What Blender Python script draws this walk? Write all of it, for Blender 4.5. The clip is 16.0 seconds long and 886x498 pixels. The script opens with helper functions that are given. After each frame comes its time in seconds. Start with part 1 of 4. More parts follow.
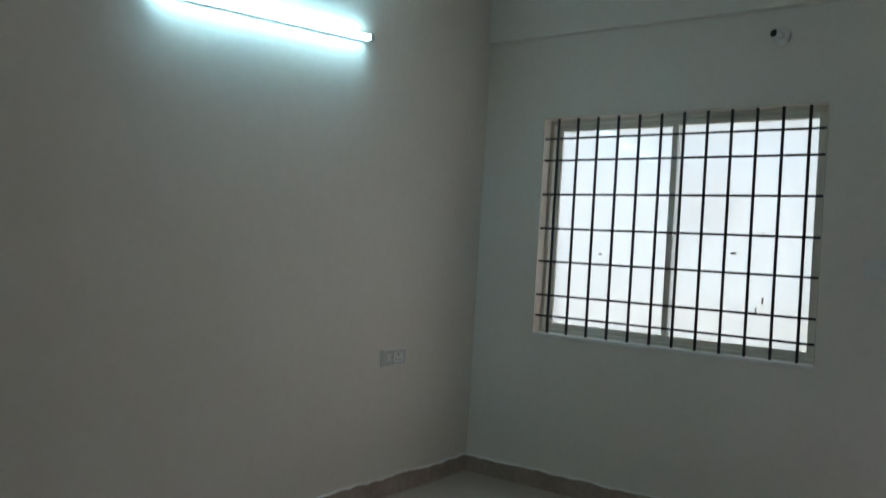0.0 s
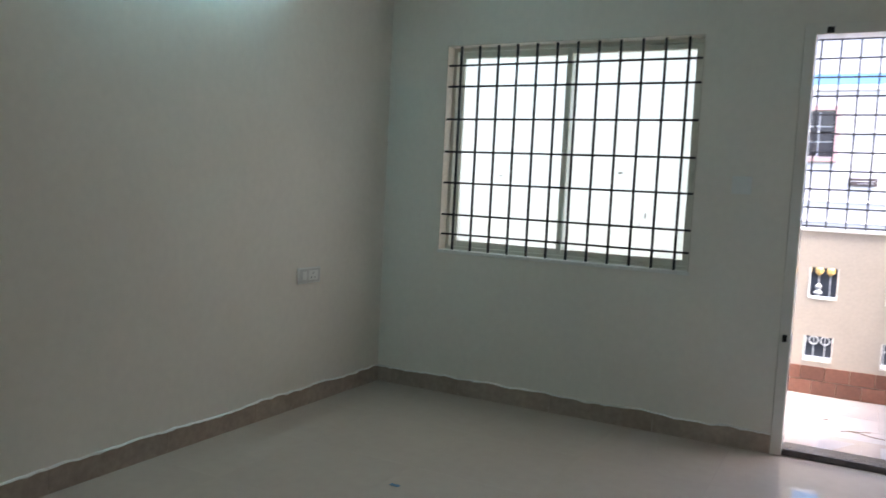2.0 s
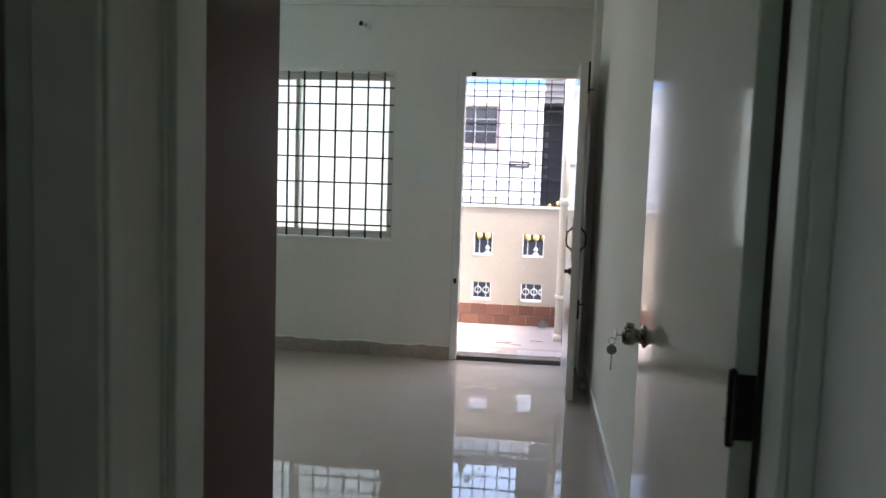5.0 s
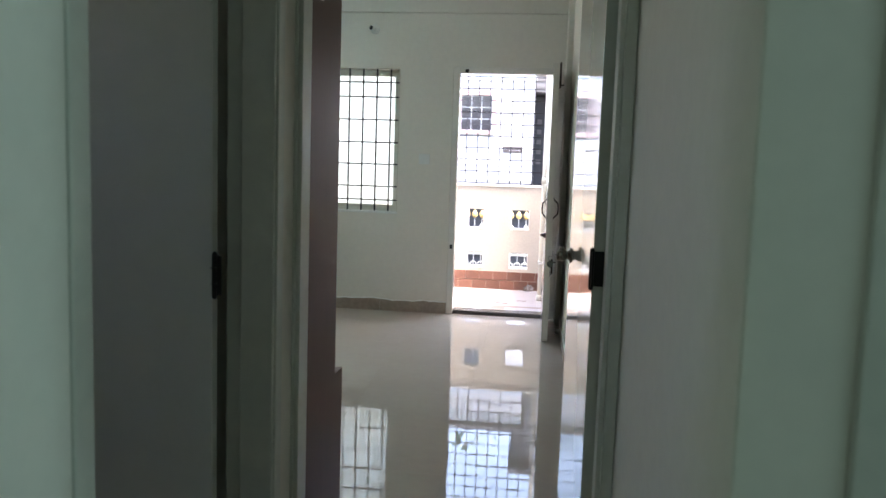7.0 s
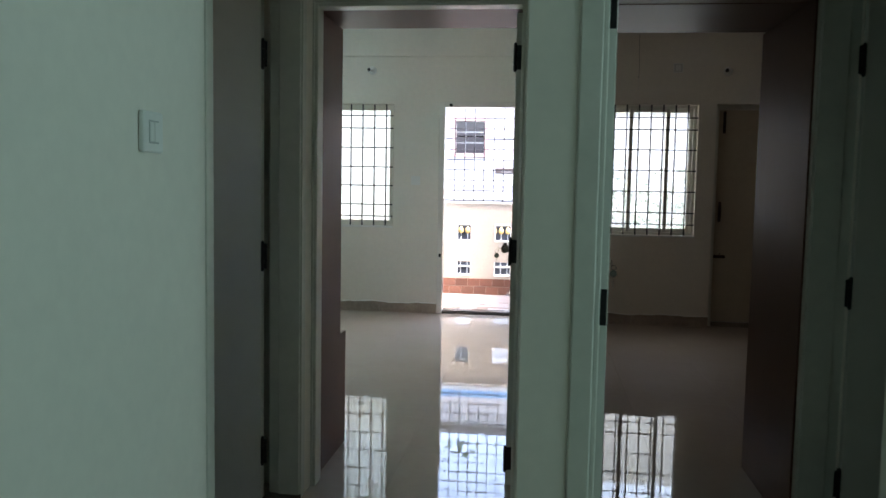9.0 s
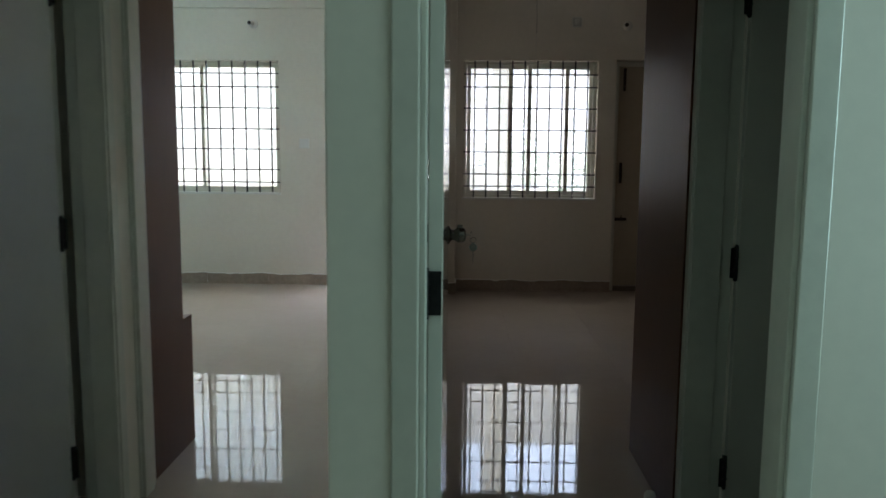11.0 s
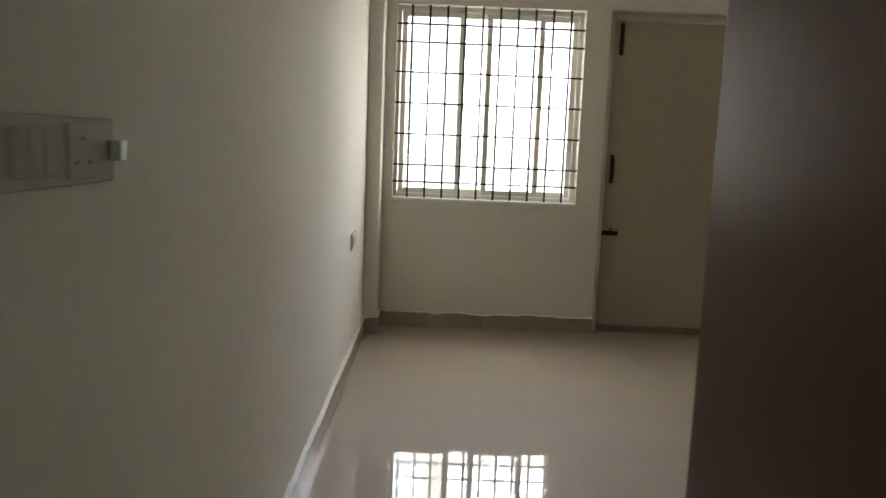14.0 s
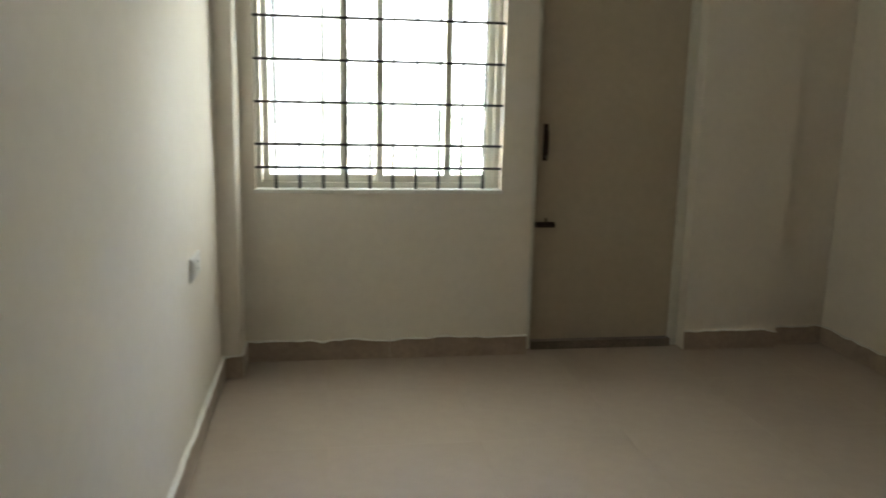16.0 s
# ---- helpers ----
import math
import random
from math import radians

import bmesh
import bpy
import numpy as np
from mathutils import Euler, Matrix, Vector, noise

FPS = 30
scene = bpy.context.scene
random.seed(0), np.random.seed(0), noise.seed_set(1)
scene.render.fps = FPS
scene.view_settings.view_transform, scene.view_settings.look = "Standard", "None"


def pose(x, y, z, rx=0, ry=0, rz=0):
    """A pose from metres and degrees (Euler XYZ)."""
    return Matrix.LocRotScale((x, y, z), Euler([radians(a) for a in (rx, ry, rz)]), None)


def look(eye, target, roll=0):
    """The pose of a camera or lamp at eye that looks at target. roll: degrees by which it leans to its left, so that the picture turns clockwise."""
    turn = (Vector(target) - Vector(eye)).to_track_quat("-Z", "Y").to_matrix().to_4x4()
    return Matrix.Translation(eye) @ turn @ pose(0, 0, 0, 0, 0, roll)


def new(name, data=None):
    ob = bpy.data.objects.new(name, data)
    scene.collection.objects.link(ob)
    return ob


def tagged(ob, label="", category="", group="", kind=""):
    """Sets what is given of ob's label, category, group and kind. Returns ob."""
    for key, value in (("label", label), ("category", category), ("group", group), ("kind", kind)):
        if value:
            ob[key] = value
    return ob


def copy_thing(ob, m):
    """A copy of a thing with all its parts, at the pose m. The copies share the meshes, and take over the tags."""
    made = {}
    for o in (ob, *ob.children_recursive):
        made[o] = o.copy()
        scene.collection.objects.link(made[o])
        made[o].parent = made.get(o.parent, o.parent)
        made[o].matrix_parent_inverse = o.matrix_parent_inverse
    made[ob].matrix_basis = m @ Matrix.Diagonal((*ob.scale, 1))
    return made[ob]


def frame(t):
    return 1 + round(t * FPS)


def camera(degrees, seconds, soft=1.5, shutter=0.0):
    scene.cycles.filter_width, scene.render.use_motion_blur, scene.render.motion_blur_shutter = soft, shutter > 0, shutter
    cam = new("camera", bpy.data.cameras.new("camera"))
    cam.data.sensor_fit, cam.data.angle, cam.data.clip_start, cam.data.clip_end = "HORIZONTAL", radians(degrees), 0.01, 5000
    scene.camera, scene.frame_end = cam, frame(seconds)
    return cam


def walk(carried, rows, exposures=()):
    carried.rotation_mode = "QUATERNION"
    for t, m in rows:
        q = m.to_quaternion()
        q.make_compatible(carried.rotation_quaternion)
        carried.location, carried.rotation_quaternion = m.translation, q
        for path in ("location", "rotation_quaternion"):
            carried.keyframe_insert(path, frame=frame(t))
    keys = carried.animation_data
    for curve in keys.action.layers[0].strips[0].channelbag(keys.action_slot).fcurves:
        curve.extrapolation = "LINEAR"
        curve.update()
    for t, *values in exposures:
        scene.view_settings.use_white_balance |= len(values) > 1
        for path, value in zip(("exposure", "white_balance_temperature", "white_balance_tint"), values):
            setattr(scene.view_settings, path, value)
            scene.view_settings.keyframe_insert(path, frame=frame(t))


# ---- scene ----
cam = camera(58.8, 16.0, shutter=0.5)
PATH = [
    (0, (0.178, 0.305, 1.31), (-1.004, 1.918, 1.321), 3.5),
    (0.5, (0.142, 0.303, 1.292), (-1.015, 1.928, 1.158), 4.3),
    (1, (0.141, 0.283, 1.273), (-0.989, 1.914, 1.024), 4.1),
    (1.5, (0.149, 0.214, 1.267), (-0.89, 1.905, 1.016), 3.5),
    (2, (0.234, 0.041, 1.265), (-0.706, 1.8, 1.111), 2.9),
    (2.5, (0.229, -0.141, 1.273), (-0.570, 1.686, 1.125), 3.0),
    (3, (0.317, -0.397, 1.286), (-0.307, 1.498, 1.152), 2.7),
    (3.5, (0.385, -0.657, 1.344), (-0.097, 1.278, 1.183), 2.5),
    (4, (0.471, -0.946, 1.37), (0.112, 1.014, 1.203), 1.9),
    (6.5, (0.55, -2.253, 1.32), (0.361, -0.272, 1.116), 2.2),
    (7, (0.646, -2.534, 1.31), (0.417, -0.558, 1.098), 1.9),
    (7.5, (0.706, -2.817, 1.326), (0.424, -0.848, 1.112), 1.8),
    (8, (0.739, -3.118, 1.321), (0.441, -1.15, 1.125), 1.4),
    (8.5, (0.828, -3.385, 1.317), (0.565, -1.411, 1.139), 0.8),
    (9, (0.936, -3.636, 1.301), (0.692, -1.658, 1.143), 1.1),
    (9.5, (0.99, -3.712, 1.308), (0.767, -1.734, 1.115), 0.7),
    (10, (1.046, -3.603, 1.292), (0.9, -1.621, 1.066), 0.2),
    (12.5, (1.339, -2.241, 1.301), (1.351, -0.257, 1.049), 1.5),
    (13, (1.382, -1.835, 1.288), (1.4, 0.148, 1.031), 2.2),
    (13.5, (1.408, -1.473, 1.297), (1.441, 0.506, 1.012), 2.4),
    (14, (1.478, -1.101, 1.25), (1.497, 0.88, 0.979), 2.3),
    (14.5, (1.423, -0.719, 1.294), (1.469, 1.260, 1.014), 2.6),
    (15, (1.519, -0.331, 1.317), (1.523, 1.646, 1.014), 2.2),
    (15.5, (1.405, 0.012, 1.299), (1.525, 1.981, 0.972), 2.05),
    (16, (1.506, 0.225, 1.325), (1.803, 2.166, 0.948), 1.2),
]
EXPO = [(0.0, 2.85, 6600, 19), (0.5, 3.0, 6650, 19), (1.0, 3.25, 6700, 16), (1.5, 3.4, 6750, 17), (2.5, 3.15, 6800, 18), (4.0, 3.15, 6800, 19),
        (6.5, 4.0, 6950, 17), (9.0, 3.9, 6900, 17), (10.0, 3.95, 6900, 17), (12.5, 4.9, 7250, 18), (13.5, 5.85, 7400, 15), (14.5, 5.92, 7450, 12), (16.0, 5.97, 7400, 8)]
walk(cam, [(t, look(eye, target, roll)) for t, eye, target, roll in PATH], EXPO)

# ---- world and light ----
world = bpy.data.worlds.new("sky")
scene.world = world
world.use_nodes = True
wn, wl = world.node_tree.nodes, world.node_tree.links
sky = wn.new("ShaderNodeTexSky")
sky.sky_type, sky.sun_disc = "NISHITA", False
sky.sun_elevation, sky.sun_rotation = radians(65), radians(105)
sky.air_density, sky.dust_density, sky.ozone_density = 1.0, 3.0, 1.0
wl.new(sky.outputs[0], wn["Background"].inputs[0])
wn["Background"].inputs[1].default_value = 0.15
sun_data = bpy.data.lights.new("sun", "SUN")
sun_data.energy, sun_data.angle, sun_data.color = 1.2, radians(12), (1.0, 0.96, 0.9)
sun = new("sun", sun_data)
sun.matrix_world = look((0, 0, 20), (-9, 2.5, 0))


def area_lamp(name, m, wide, high, energy, color):
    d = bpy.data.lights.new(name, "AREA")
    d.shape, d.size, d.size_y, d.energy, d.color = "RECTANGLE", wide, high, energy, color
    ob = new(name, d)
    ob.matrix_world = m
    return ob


# added lamp at an unseen opening behind the walker, lights the hall teal
area_lamp("unseen_hall_lamp", look((3.38, -2.03, 1.5), (0, -2.2, 1.75)), 0.5, 1.3, 1.45, (0.50, 0.87, 0.92))
# sky light in the openings of the two bedroom windows
area_lamp("window_light_a", look((-1.328, 4.53, 1.506), (-1.328, 0, 1.2)), 1.46, 1.2, 1.15, (1.0, 0.98, 0.91))
area_lamp("window_light_b", look((1.786, 4.33, 1.5), (1.786, 0, 1.8)), 1.18, 1.2, 0.55, (0.93, 0.98, 0.95))
# added lamp at an unseen ventilator, brightens the open bathroom door
area_lamp("bath_fill_lamp", look((-2.52, -1.3, 1.95), (-0.6, -0.9, 1.1)), 0.52, 0.42, 0.03, (0.88, 1.0, 0.8))


# ---- materials ----
def material(name, color, rough=0.6, metal=0.0, grain=(60.0, 0.06), stain=(2.5, 0.05), bump=(90.0, 0.05), coat=0.0, spec=0.5, piece=0.0):
    """A node material with two scales of colour variation and a fine relief."""
    m = bpy.data.materials.new(name)
    m.use_nodes = True
    n, l = m.node_tree.nodes, m.node_tree.links
    b = n["Principled BSDF"]
    b.inputs["Roughness"].default_value, b.inputs["Metallic"].default_value = rough, metal
    b.inputs["Coat Weight"].default_value, b.inputs["Coat Roughness"].default_value = coat, 0.05
    b.inputs["Specular IOR Level"].default_value = spec
    tc = n.new("ShaderNodeTexCoord")
    value = None
    for scale, amount in (grain, stain):
        t = n.new("ShaderNodeTexNoise")
        t.inputs["Scale"].default_value, t.inputs["Detail"].default_value = scale, 5.0
        l.new(tc.outputs["Object"], t.inputs["Vector"])
        r = n.new("ShaderNodeMapRange")
        r.inputs[1].default_value, r.inputs[2].default_value = 0.3, 0.7
        r.inputs[3].default_value, r.inputs[4].default_value = 1 - amount, 1 + amount
        l.new(t.outputs[0], r.inputs[0])
        if value is None:
            value = r.outputs[0]
        else:
            x = n.new("ShaderNodeMath")
            x.operation = "MULTIPLY"
            l.new(value, x.inputs[0]), l.new(r.outputs[0], x.inputs[1])
            value = x.outputs[0]
    if piece:
        oi = n.new("ShaderNodeObjectInfo")
        r = n.new("ShaderNodeMapRange")
        r.inputs[3].default_value, r.inputs[4].default_value = 1 - piece, 1 + piece
        l.new(oi.outputs["Random"], r.inputs[0])
        x = n.new("ShaderNodeMath")
        x.operation = "MULTIPLY"
        l.new(value, x.inputs[0]), l.new(r.outputs[0], x.inputs[1])
        value = x.outputs[0]
    v = n.new("ShaderNodeVectorMath")
    v.operation = "SCALE"
    v.inputs[0].default_value = color
    l.new(value, v.inputs["Scale"]), l.new(v.outputs[0], b.inputs["Base Color"])
    if bump[1]:
        t = n.new("ShaderNodeTexNoise")
        t.inputs["Scale"].default_value, t.inputs["Detail"].default_value = bump[0], 4.0
        l.new(tc.outputs["Object"], t.inputs["Vector"])
        bp = n.new("ShaderNodeBump")
        bp.inputs["Strength"].default_value, bp.inputs["Distance"].default_value = bump[1], 0.01
        l.new(t.outputs[0], bp.inputs["Height"]), l.new(bp.outputs[0], b.inputs["Normal"])
    return m


def worn_polish(m):
    """Dull smears and dried mop marks in a polished surface."""
    n, l = m.node_tree.nodes, m.node_tree.links
    tc = next(x for x in n if x.type == "TEX_COORD")
    t = n.new("ShaderNodeTexNoise")
    t.inputs["Scale"].default_value, t.inputs["Detail"].default_value, t.inputs["Distortion"].default_value = 7.0, 7.0, 1.2
    t.inputs["Roughness"].default_value = 0.62
    g = n.new("ShaderNodeNewGeometry")
    l.new(g.outputs["Position"], t.inputs["Vector"])
    r = n.new("ShaderNodeMapRange")
    r.inputs[1].default_value, r.inputs[2].default_value, r.inputs[3].default_value, r.inputs[4].default_value = 0.50, 0.66, 0.012, 0.075
    l.new(t.outputs[0], r.inputs[0]), l.new(r.outputs[0], n["Principled BSDF"].inputs["Roughness"])


def wood(name, color, rough):
    """Laminate with a long upright grain."""
    m = material(name, color, rough, grain=(9.0, 0.08), stain=(1.6, 0.08), bump=(40.0, 0.02))
    n, l = m.node_tree.nodes, m.node_tree.links
    mp = n.new("ShaderNodeMapping")
    mp.inputs["Scale"].default_value = (9.0, 9.0, 0.5)
    tc = next(x for x in n if x.type == "TEX_COORD")
    l.new(tc.outputs["Object"], mp.inputs["Vector"])
    for t in [x for x in n if x.type == "TEX_NOISE"][:1]:
        l.new(mp.outputs[0], t.inputs["Vector"])
    return m


def frosted(name, clear):
    """Window glass: part clear, part scattering."""
    m = bpy.data.materials.new(name)
    m.use_nodes = True
    n, l = m.node_tree.nodes, m.node_tree.links
    n.remove(n["Principled BSDF"])
    out = n["Material Output"]
    tr, tp, gl = n.new("ShaderNodeBsdfTranslucent"), n.new("ShaderNodeBsdfTransparent"), n.new("ShaderNodeBsdfGlossy")
    tr.inputs[0].default_value = (0.64, 0.69, 0.67, 1)
    tp.inputs[0].default_value = (0.95, 0.97, 0.97, 1)
    gl.inputs["Roughness"].default_value = 0.05
    a, c = n.new("ShaderNodeMixShader"), n.new("ShaderNodeMixShader")
    a.inputs[0].default_value = clear
    soft = n.new("ShaderNodeBsdfRefraction")
    soft.inputs["Roughness"].default_value, soft.inputs["IOR"].default_value = 0.42, 1.12
    soft.inputs[0].default_value = (0.58, 0.63, 0.61, 1)
    view = n.new("ShaderNodeMixShader")
    view.inputs[0].default_value = 0.6 if clear < 0.5 else 0.15
    l.new(tr.outputs[0], view.inputs[1]), l.new(soft.outputs[0], view.inputs[2])
    l.new(view.outputs[0], a.inputs[1]), l.new(tp.outputs[0], a.inputs[2])
    f = n.new("ShaderNodeFresnel")
    f.inputs[0].default_value = 1.45
    l.new(f.outputs[0], c.inputs[0])
    l.new(a.outputs[0], c.inputs[1]), l.new(gl.outputs[0], c.inputs[2])
    l.new(c.outputs[0], out.inputs[0])
    return m


def glowing(name, color, strength):
    m = bpy.data.materials.new(name)
    m.use_nodes = True
    b = m.node_tree.nodes["Principled BSDF"]
    b.inputs["Base Color"].default_value = (*color, 1)
    b.inputs["Emission Color"].default_value = (*color, 1)
    b.inputs["Emission Strength"].default_value = strength
    return m


M_WALL = material("wall_paint", (0.80, 0.752, 0.672), 0.85, grain=(25, 0.02), stain=(0.9, 0.035), bump=(5, 0.07), spec=0.12)
# unseen living room walls: colour darkened to cut bounced light in the hall
M_LOWBOUNCE = material("low_bounce_paint", (0.40, 0.47, 0.45), 0.8, grain=(25, 0.02), stain=(0.9, 0.035), bump=(5, 0.07))
M_CEIL = material("ceiling_paint", (0.84, 0.83, 0.79), 0.7, grain=(25, 0.02), stain=(0.9, 0.03), bump=(30, 0.05))
M_TILE = material("floor_tile", (0.50, 0.425, 0.365), 0.02, grain=(18, 0.018), stain=(2.2, 0.03), bump=(13.0, 0.0045), piece=0.004)
worn_polish(M_TILE)
M_GROUT = material("grout", (0.49, 0.415, 0.356), 0.3)
M_SKIRT = material("skirting_tile", (0.40, 0.315, 0.255), 0.3, grain=(30, 0.12), stain=(5, 0.12), bump=(60, 0.05), piece=0.05)
M_SILL = material("brown_stone", (0.19, 0.15, 0.125), 0.35, grain=(80, 0.2), stain=(9, 0.15), bump=(60, 0.05))
M_BROWN = wood("brown_laminate", (0.125, 0.052, 0.032), 0.38)
M_BROWN.node_tree.nodes["Principled BSDF"].inputs["Specular IOR Level"].default_value = 0.12
M_SHUT = material("beige_door_paint", (0.48, 0.415, 0.32), 0.35, grain=(20, 0.04), stain=(2, 0.05), bump=(20, 0.04))
M_BOARD = material("cream_gloss_plastic", (0.56, 0.52, 0.45), 0.12, grain=(50, 0.02), stain=(5, 0.02), bump=(50, 0.01))
M_DOOR = material("door_enamel", (0.68, 0.665, 0.6), 0.08, grain=(14, 0.02), stain=(1.5, 0.03), bump=(3.5, 0.035), coat=0.25)
# lighter copy of the door enamel: light on the balcony door put into colour
M_LIT_ENAMEL = material("lightened_enamel", (0.80, 0.755, 0.69), 0.14, grain=(14, 0.02), stain=(1.5, 0.03), bump=(6, 0.03), coat=0.2)
M_FRAME = material("frame_enamel", (0.66, 0.65, 0.58), 0.3, grain=(20, 0.04), stain=(3, 0.05), bump=(30, 0.06))
M_UPVC = material("window_upvc", (0.80, 0.78, 0.69), 0.4, grain=(40, 0.03), stain=(4, 0.05), bump=(60, 0.02))
M_REVEAL = material("reveal_plaster", (0.64, 0.58, 0.49), 0.7, grain=(40, 0.06), stain=(5, 0.08), bump=(40, 0.15))
M_IRON = material("black_iron", (0.02, 0.02, 0.024), 0.45, grain=(90, 0.2), stain=(9, 0.2), bump=(120, 0.1), spec=0.4)
M_BLACKMETAL = material("black_hinge_metal", (0.012, 0.012, 0.013), 0.35, metal=0.3, grain=(80, 0.3), stain=(20, 0.3))
M_BRONZE = material("dark_bronze", (0.05, 0.03, 0.024), 0.35, metal=0.6, grain=(80, 0.2), stain=(15, 0.2))
M_STEEL = material("brushed_steel", (0.36, 0.345, 0.32), 0.2, metal=1.0, grain=(120, 0.1), stain=(9, 0.05))
M_PLASTIC = material("white_plastic", (0.78, 0.78, 0.74), 0.35, grain=(50, 0.02), stain=(5, 0.02), bump=(50, 0.01))
M_GREYPLASTIC = material("grey_plastic", (0.45, 0.46, 0.44), 0.4, grain=(50, 0.02), stain=(5, 0.02), bump=(50, 0.01))
M_RIM = material("pale_grey_plastic", (0.6, 0.59, 0.56), 0.35, grain=(50, 0.02), stain=(5, 0.02), bump=(50, 0.01))
M_BLACK = material("black_rubber", (0.015, 0.014, 0.013), 0.6)
M_GRANITE = material("dark_granite", (0.085, 0.075, 0.068), 0.25, grain=(160, 0.5), stain=(25, 0.2), bump=(80, 0.02))
# tints the sky through the added, unseen living room window
M_HALLTINT = bpy.data.materials.new("hall_tint_pane")
M_HALLTINT.use_nodes = True
tn = M_HALLTINT.node_tree.nodes
tn.remove(tn["Principled BSDF"])
tint = tn.new("ShaderNodeBsdfTransparent")
tint.inputs[0].default_value = (0.05, 0.15, 0.13, 1)
M_HALLTINT.node_tree.links.new(tint.outputs[0], tn["Material Output"].inputs[0])
M_GLASS_A = frosted("frosted_glass", 0.04)
M_GLASS_B = frosted("hazy_glass", 0.75)
M_PARAPET = material("beige_render", (0.48, 0.43, 0.36), 0.75, grain=(50, 0.04), stain=(3, 0.05), bump=(60, 0.1))
M_WHITEEDGE = material("white_trim_paint", (0.8, 0.79, 0.75), 0.6)
M_TERRA = material("terracotta_tile", (0.20, 0.085, 0.055), 0.45, grain=(40, 0.15), stain=(8, 0.15), bump=(50, 0.06), piece=0.2)
M_BALCTILE = material("balcony_tile", (0.38, 0.345, 0.335), 0.5, grain=(40, 0.05), stain=(3, 0.09), bump=(40, 0.03), piece=0.03)
M_PVC = material("cream_pvc", (0.64, 0.59, 0.48), 0.35, grain=(30, 0.03), stain=(4, 0.05), bump=(40, 0.01))
M_FACADE = material("white_facade", (0.56, 0.55, 0.55), 0.8, grain=(12, 0.03), stain=(0.7, 0.06), bump=(20, 0.1))
M_PINK = material("pink_trim", (0.5, 0.31, 0.3), 0.7)
M_BLUE = material("blue_paint", (0.16, 0.36, 0.62), 0.6)
M_CONCRETE = material("grey_concrete", (0.16, 0.155, 0.16), 0.8, stain=(3, 0.15))
M_DARKPANE = material("dark_window_pane", (0.025, 0.022, 0.026), 0.2)
# the gate's black iron, and the stairwell's shade put into colour
M_SHADEIRON = material("stair_shade_and_black_iron", (0.04, 0.045, 0.055), 0.6)
M_SIGN = material("brown_sign", (0.07, 0.05, 0.045), 0.5)
M_ROAD = material("asphalt", (0.055, 0.053, 0.05), 0.85, grain=(30, 0.2), stain=(0.8, 0.15), bump=(60, 0.2))
M_LEAF = material("leaf_green", (0.06, 0.11, 0.04), 0.5, grain=(9, 0.3), stain=(1.5, 0.3))
M_BARK = material("bark", (0.12, 0.09, 0.065), 0.9, bump=(25, 0.5))
M_GOLD = material("gold_finial", (0.75, 0.5, 0.18), 0.35, metal=0.3)
M_TUBE = glowing("tube_glow", (0.42, 0.86, 1.0), 4.7)
M_SCRATCH = material("scratched_enamel", (0.33, 0.32, 0.28), 0.3, grain=(9, 0.5), stain=(3, 0.3))
M_WIRE = material("white_wire", (0.7, 0.68, 0.62), 0.5)
M_PAPER = material("blue_paper", (0.05, 0.16, 0.28), 0.6)
M_TWIG = material("dry_twig", (0.2, 0.14, 0.09), 0.9)


# ---- mesh helpers ----
def add_box(bm, x0, x1, y0, y1, z0, z1, bevel=0.0, m=None):
    r = bmesh.ops.create_cube(bm, size=1.0)
    vs = r["verts"]
    mid = Matrix.Translation(((x0 + x1) / 2, (y0 + y1) / 2, (z0 + z1) / 2)) @ Matrix.Diagonal((abs(x1 - x0), abs(y1 - y0), abs(z1 - z0), 1))
    bmesh.ops.transform(bm, matrix=(m @ mid) if m else mid, verts=vs)
    if bevel:
        es = list({e for v in vs for e in v.link_edges})
        bmesh.ops.bevel(bm, geom=es, offset=bevel, segments=2, affect="EDGES", profile=0.5)
    return bm


def add_tube(bm, a, b, r, r2=None, sides=10):
    a, b = Vector(a), Vector(b)
    d = b - a
    m = Matrix.Translation((a + b) / 2) @ d.to_track_quat("Z", "Y").to_matrix().to_4x4()
    bmesh.ops.create_cone(bm, cap_ends=True, segments=sides, radius1=r, radius2=r if r2 is None else r2, depth=d.length, matrix=m)
    return bm


def add_lathe(bm, rings, m, sides=20):
    """Turned shape round the local z axis; rings of (height, radius)."""
    loops = []
    for h, r in rings:
        loops.append([bm.verts.new(m @ Vector((r * math.cos(2 * math.pi * i / sides), r * math.sin(2 * math.pi * i / sides), h))) for i in range(sides)])
    for p, q in zip(loops, loops[1:]):
        for i in range(sides):
            bm.faces.new((p[i], p[(i + 1) % sides], q[(i + 1) % sides], q[i]))
    bm.faces.new(loops[0][::-1]), bm.faces.new(loops[-1])
    return bm


def add_rod(bm, points, r, sides=8):
    """A bent rod through the points."""
    for a, b in zip(points, points[1:]):
        add_tube(bm, a, b, r, sides=sides)
    for p in points[1:-1]:
        bmesh.ops.create_icosphere(bm, subdivisions=1, radius=r * 1.02, matrix=Matrix.Translation(p))
    return bm


def mesh_of(name, bm, mat, smooth=False):
    me = bpy.data.meshes.new(name)
    bmesh.ops.recalc_face_normals(bm, faces=bm.faces)
    if smooth:
        for f in bm.faces:
            f.smooth = len(f.verts) < 7
    bm.to_mesh(me)
    bm.free()
    me.materials.append(mat)
    return me


def part(name, bm, mat, parent, label="", smooth=False):
    ob = new(name, mesh_of(name, bm, mat, smooth))
    ob.parent = parent
    if parent is not None:
        ob.matrix_parent_inverse = Matrix.Identity(4)
    if label:
        ob["label"] = label
    return ob


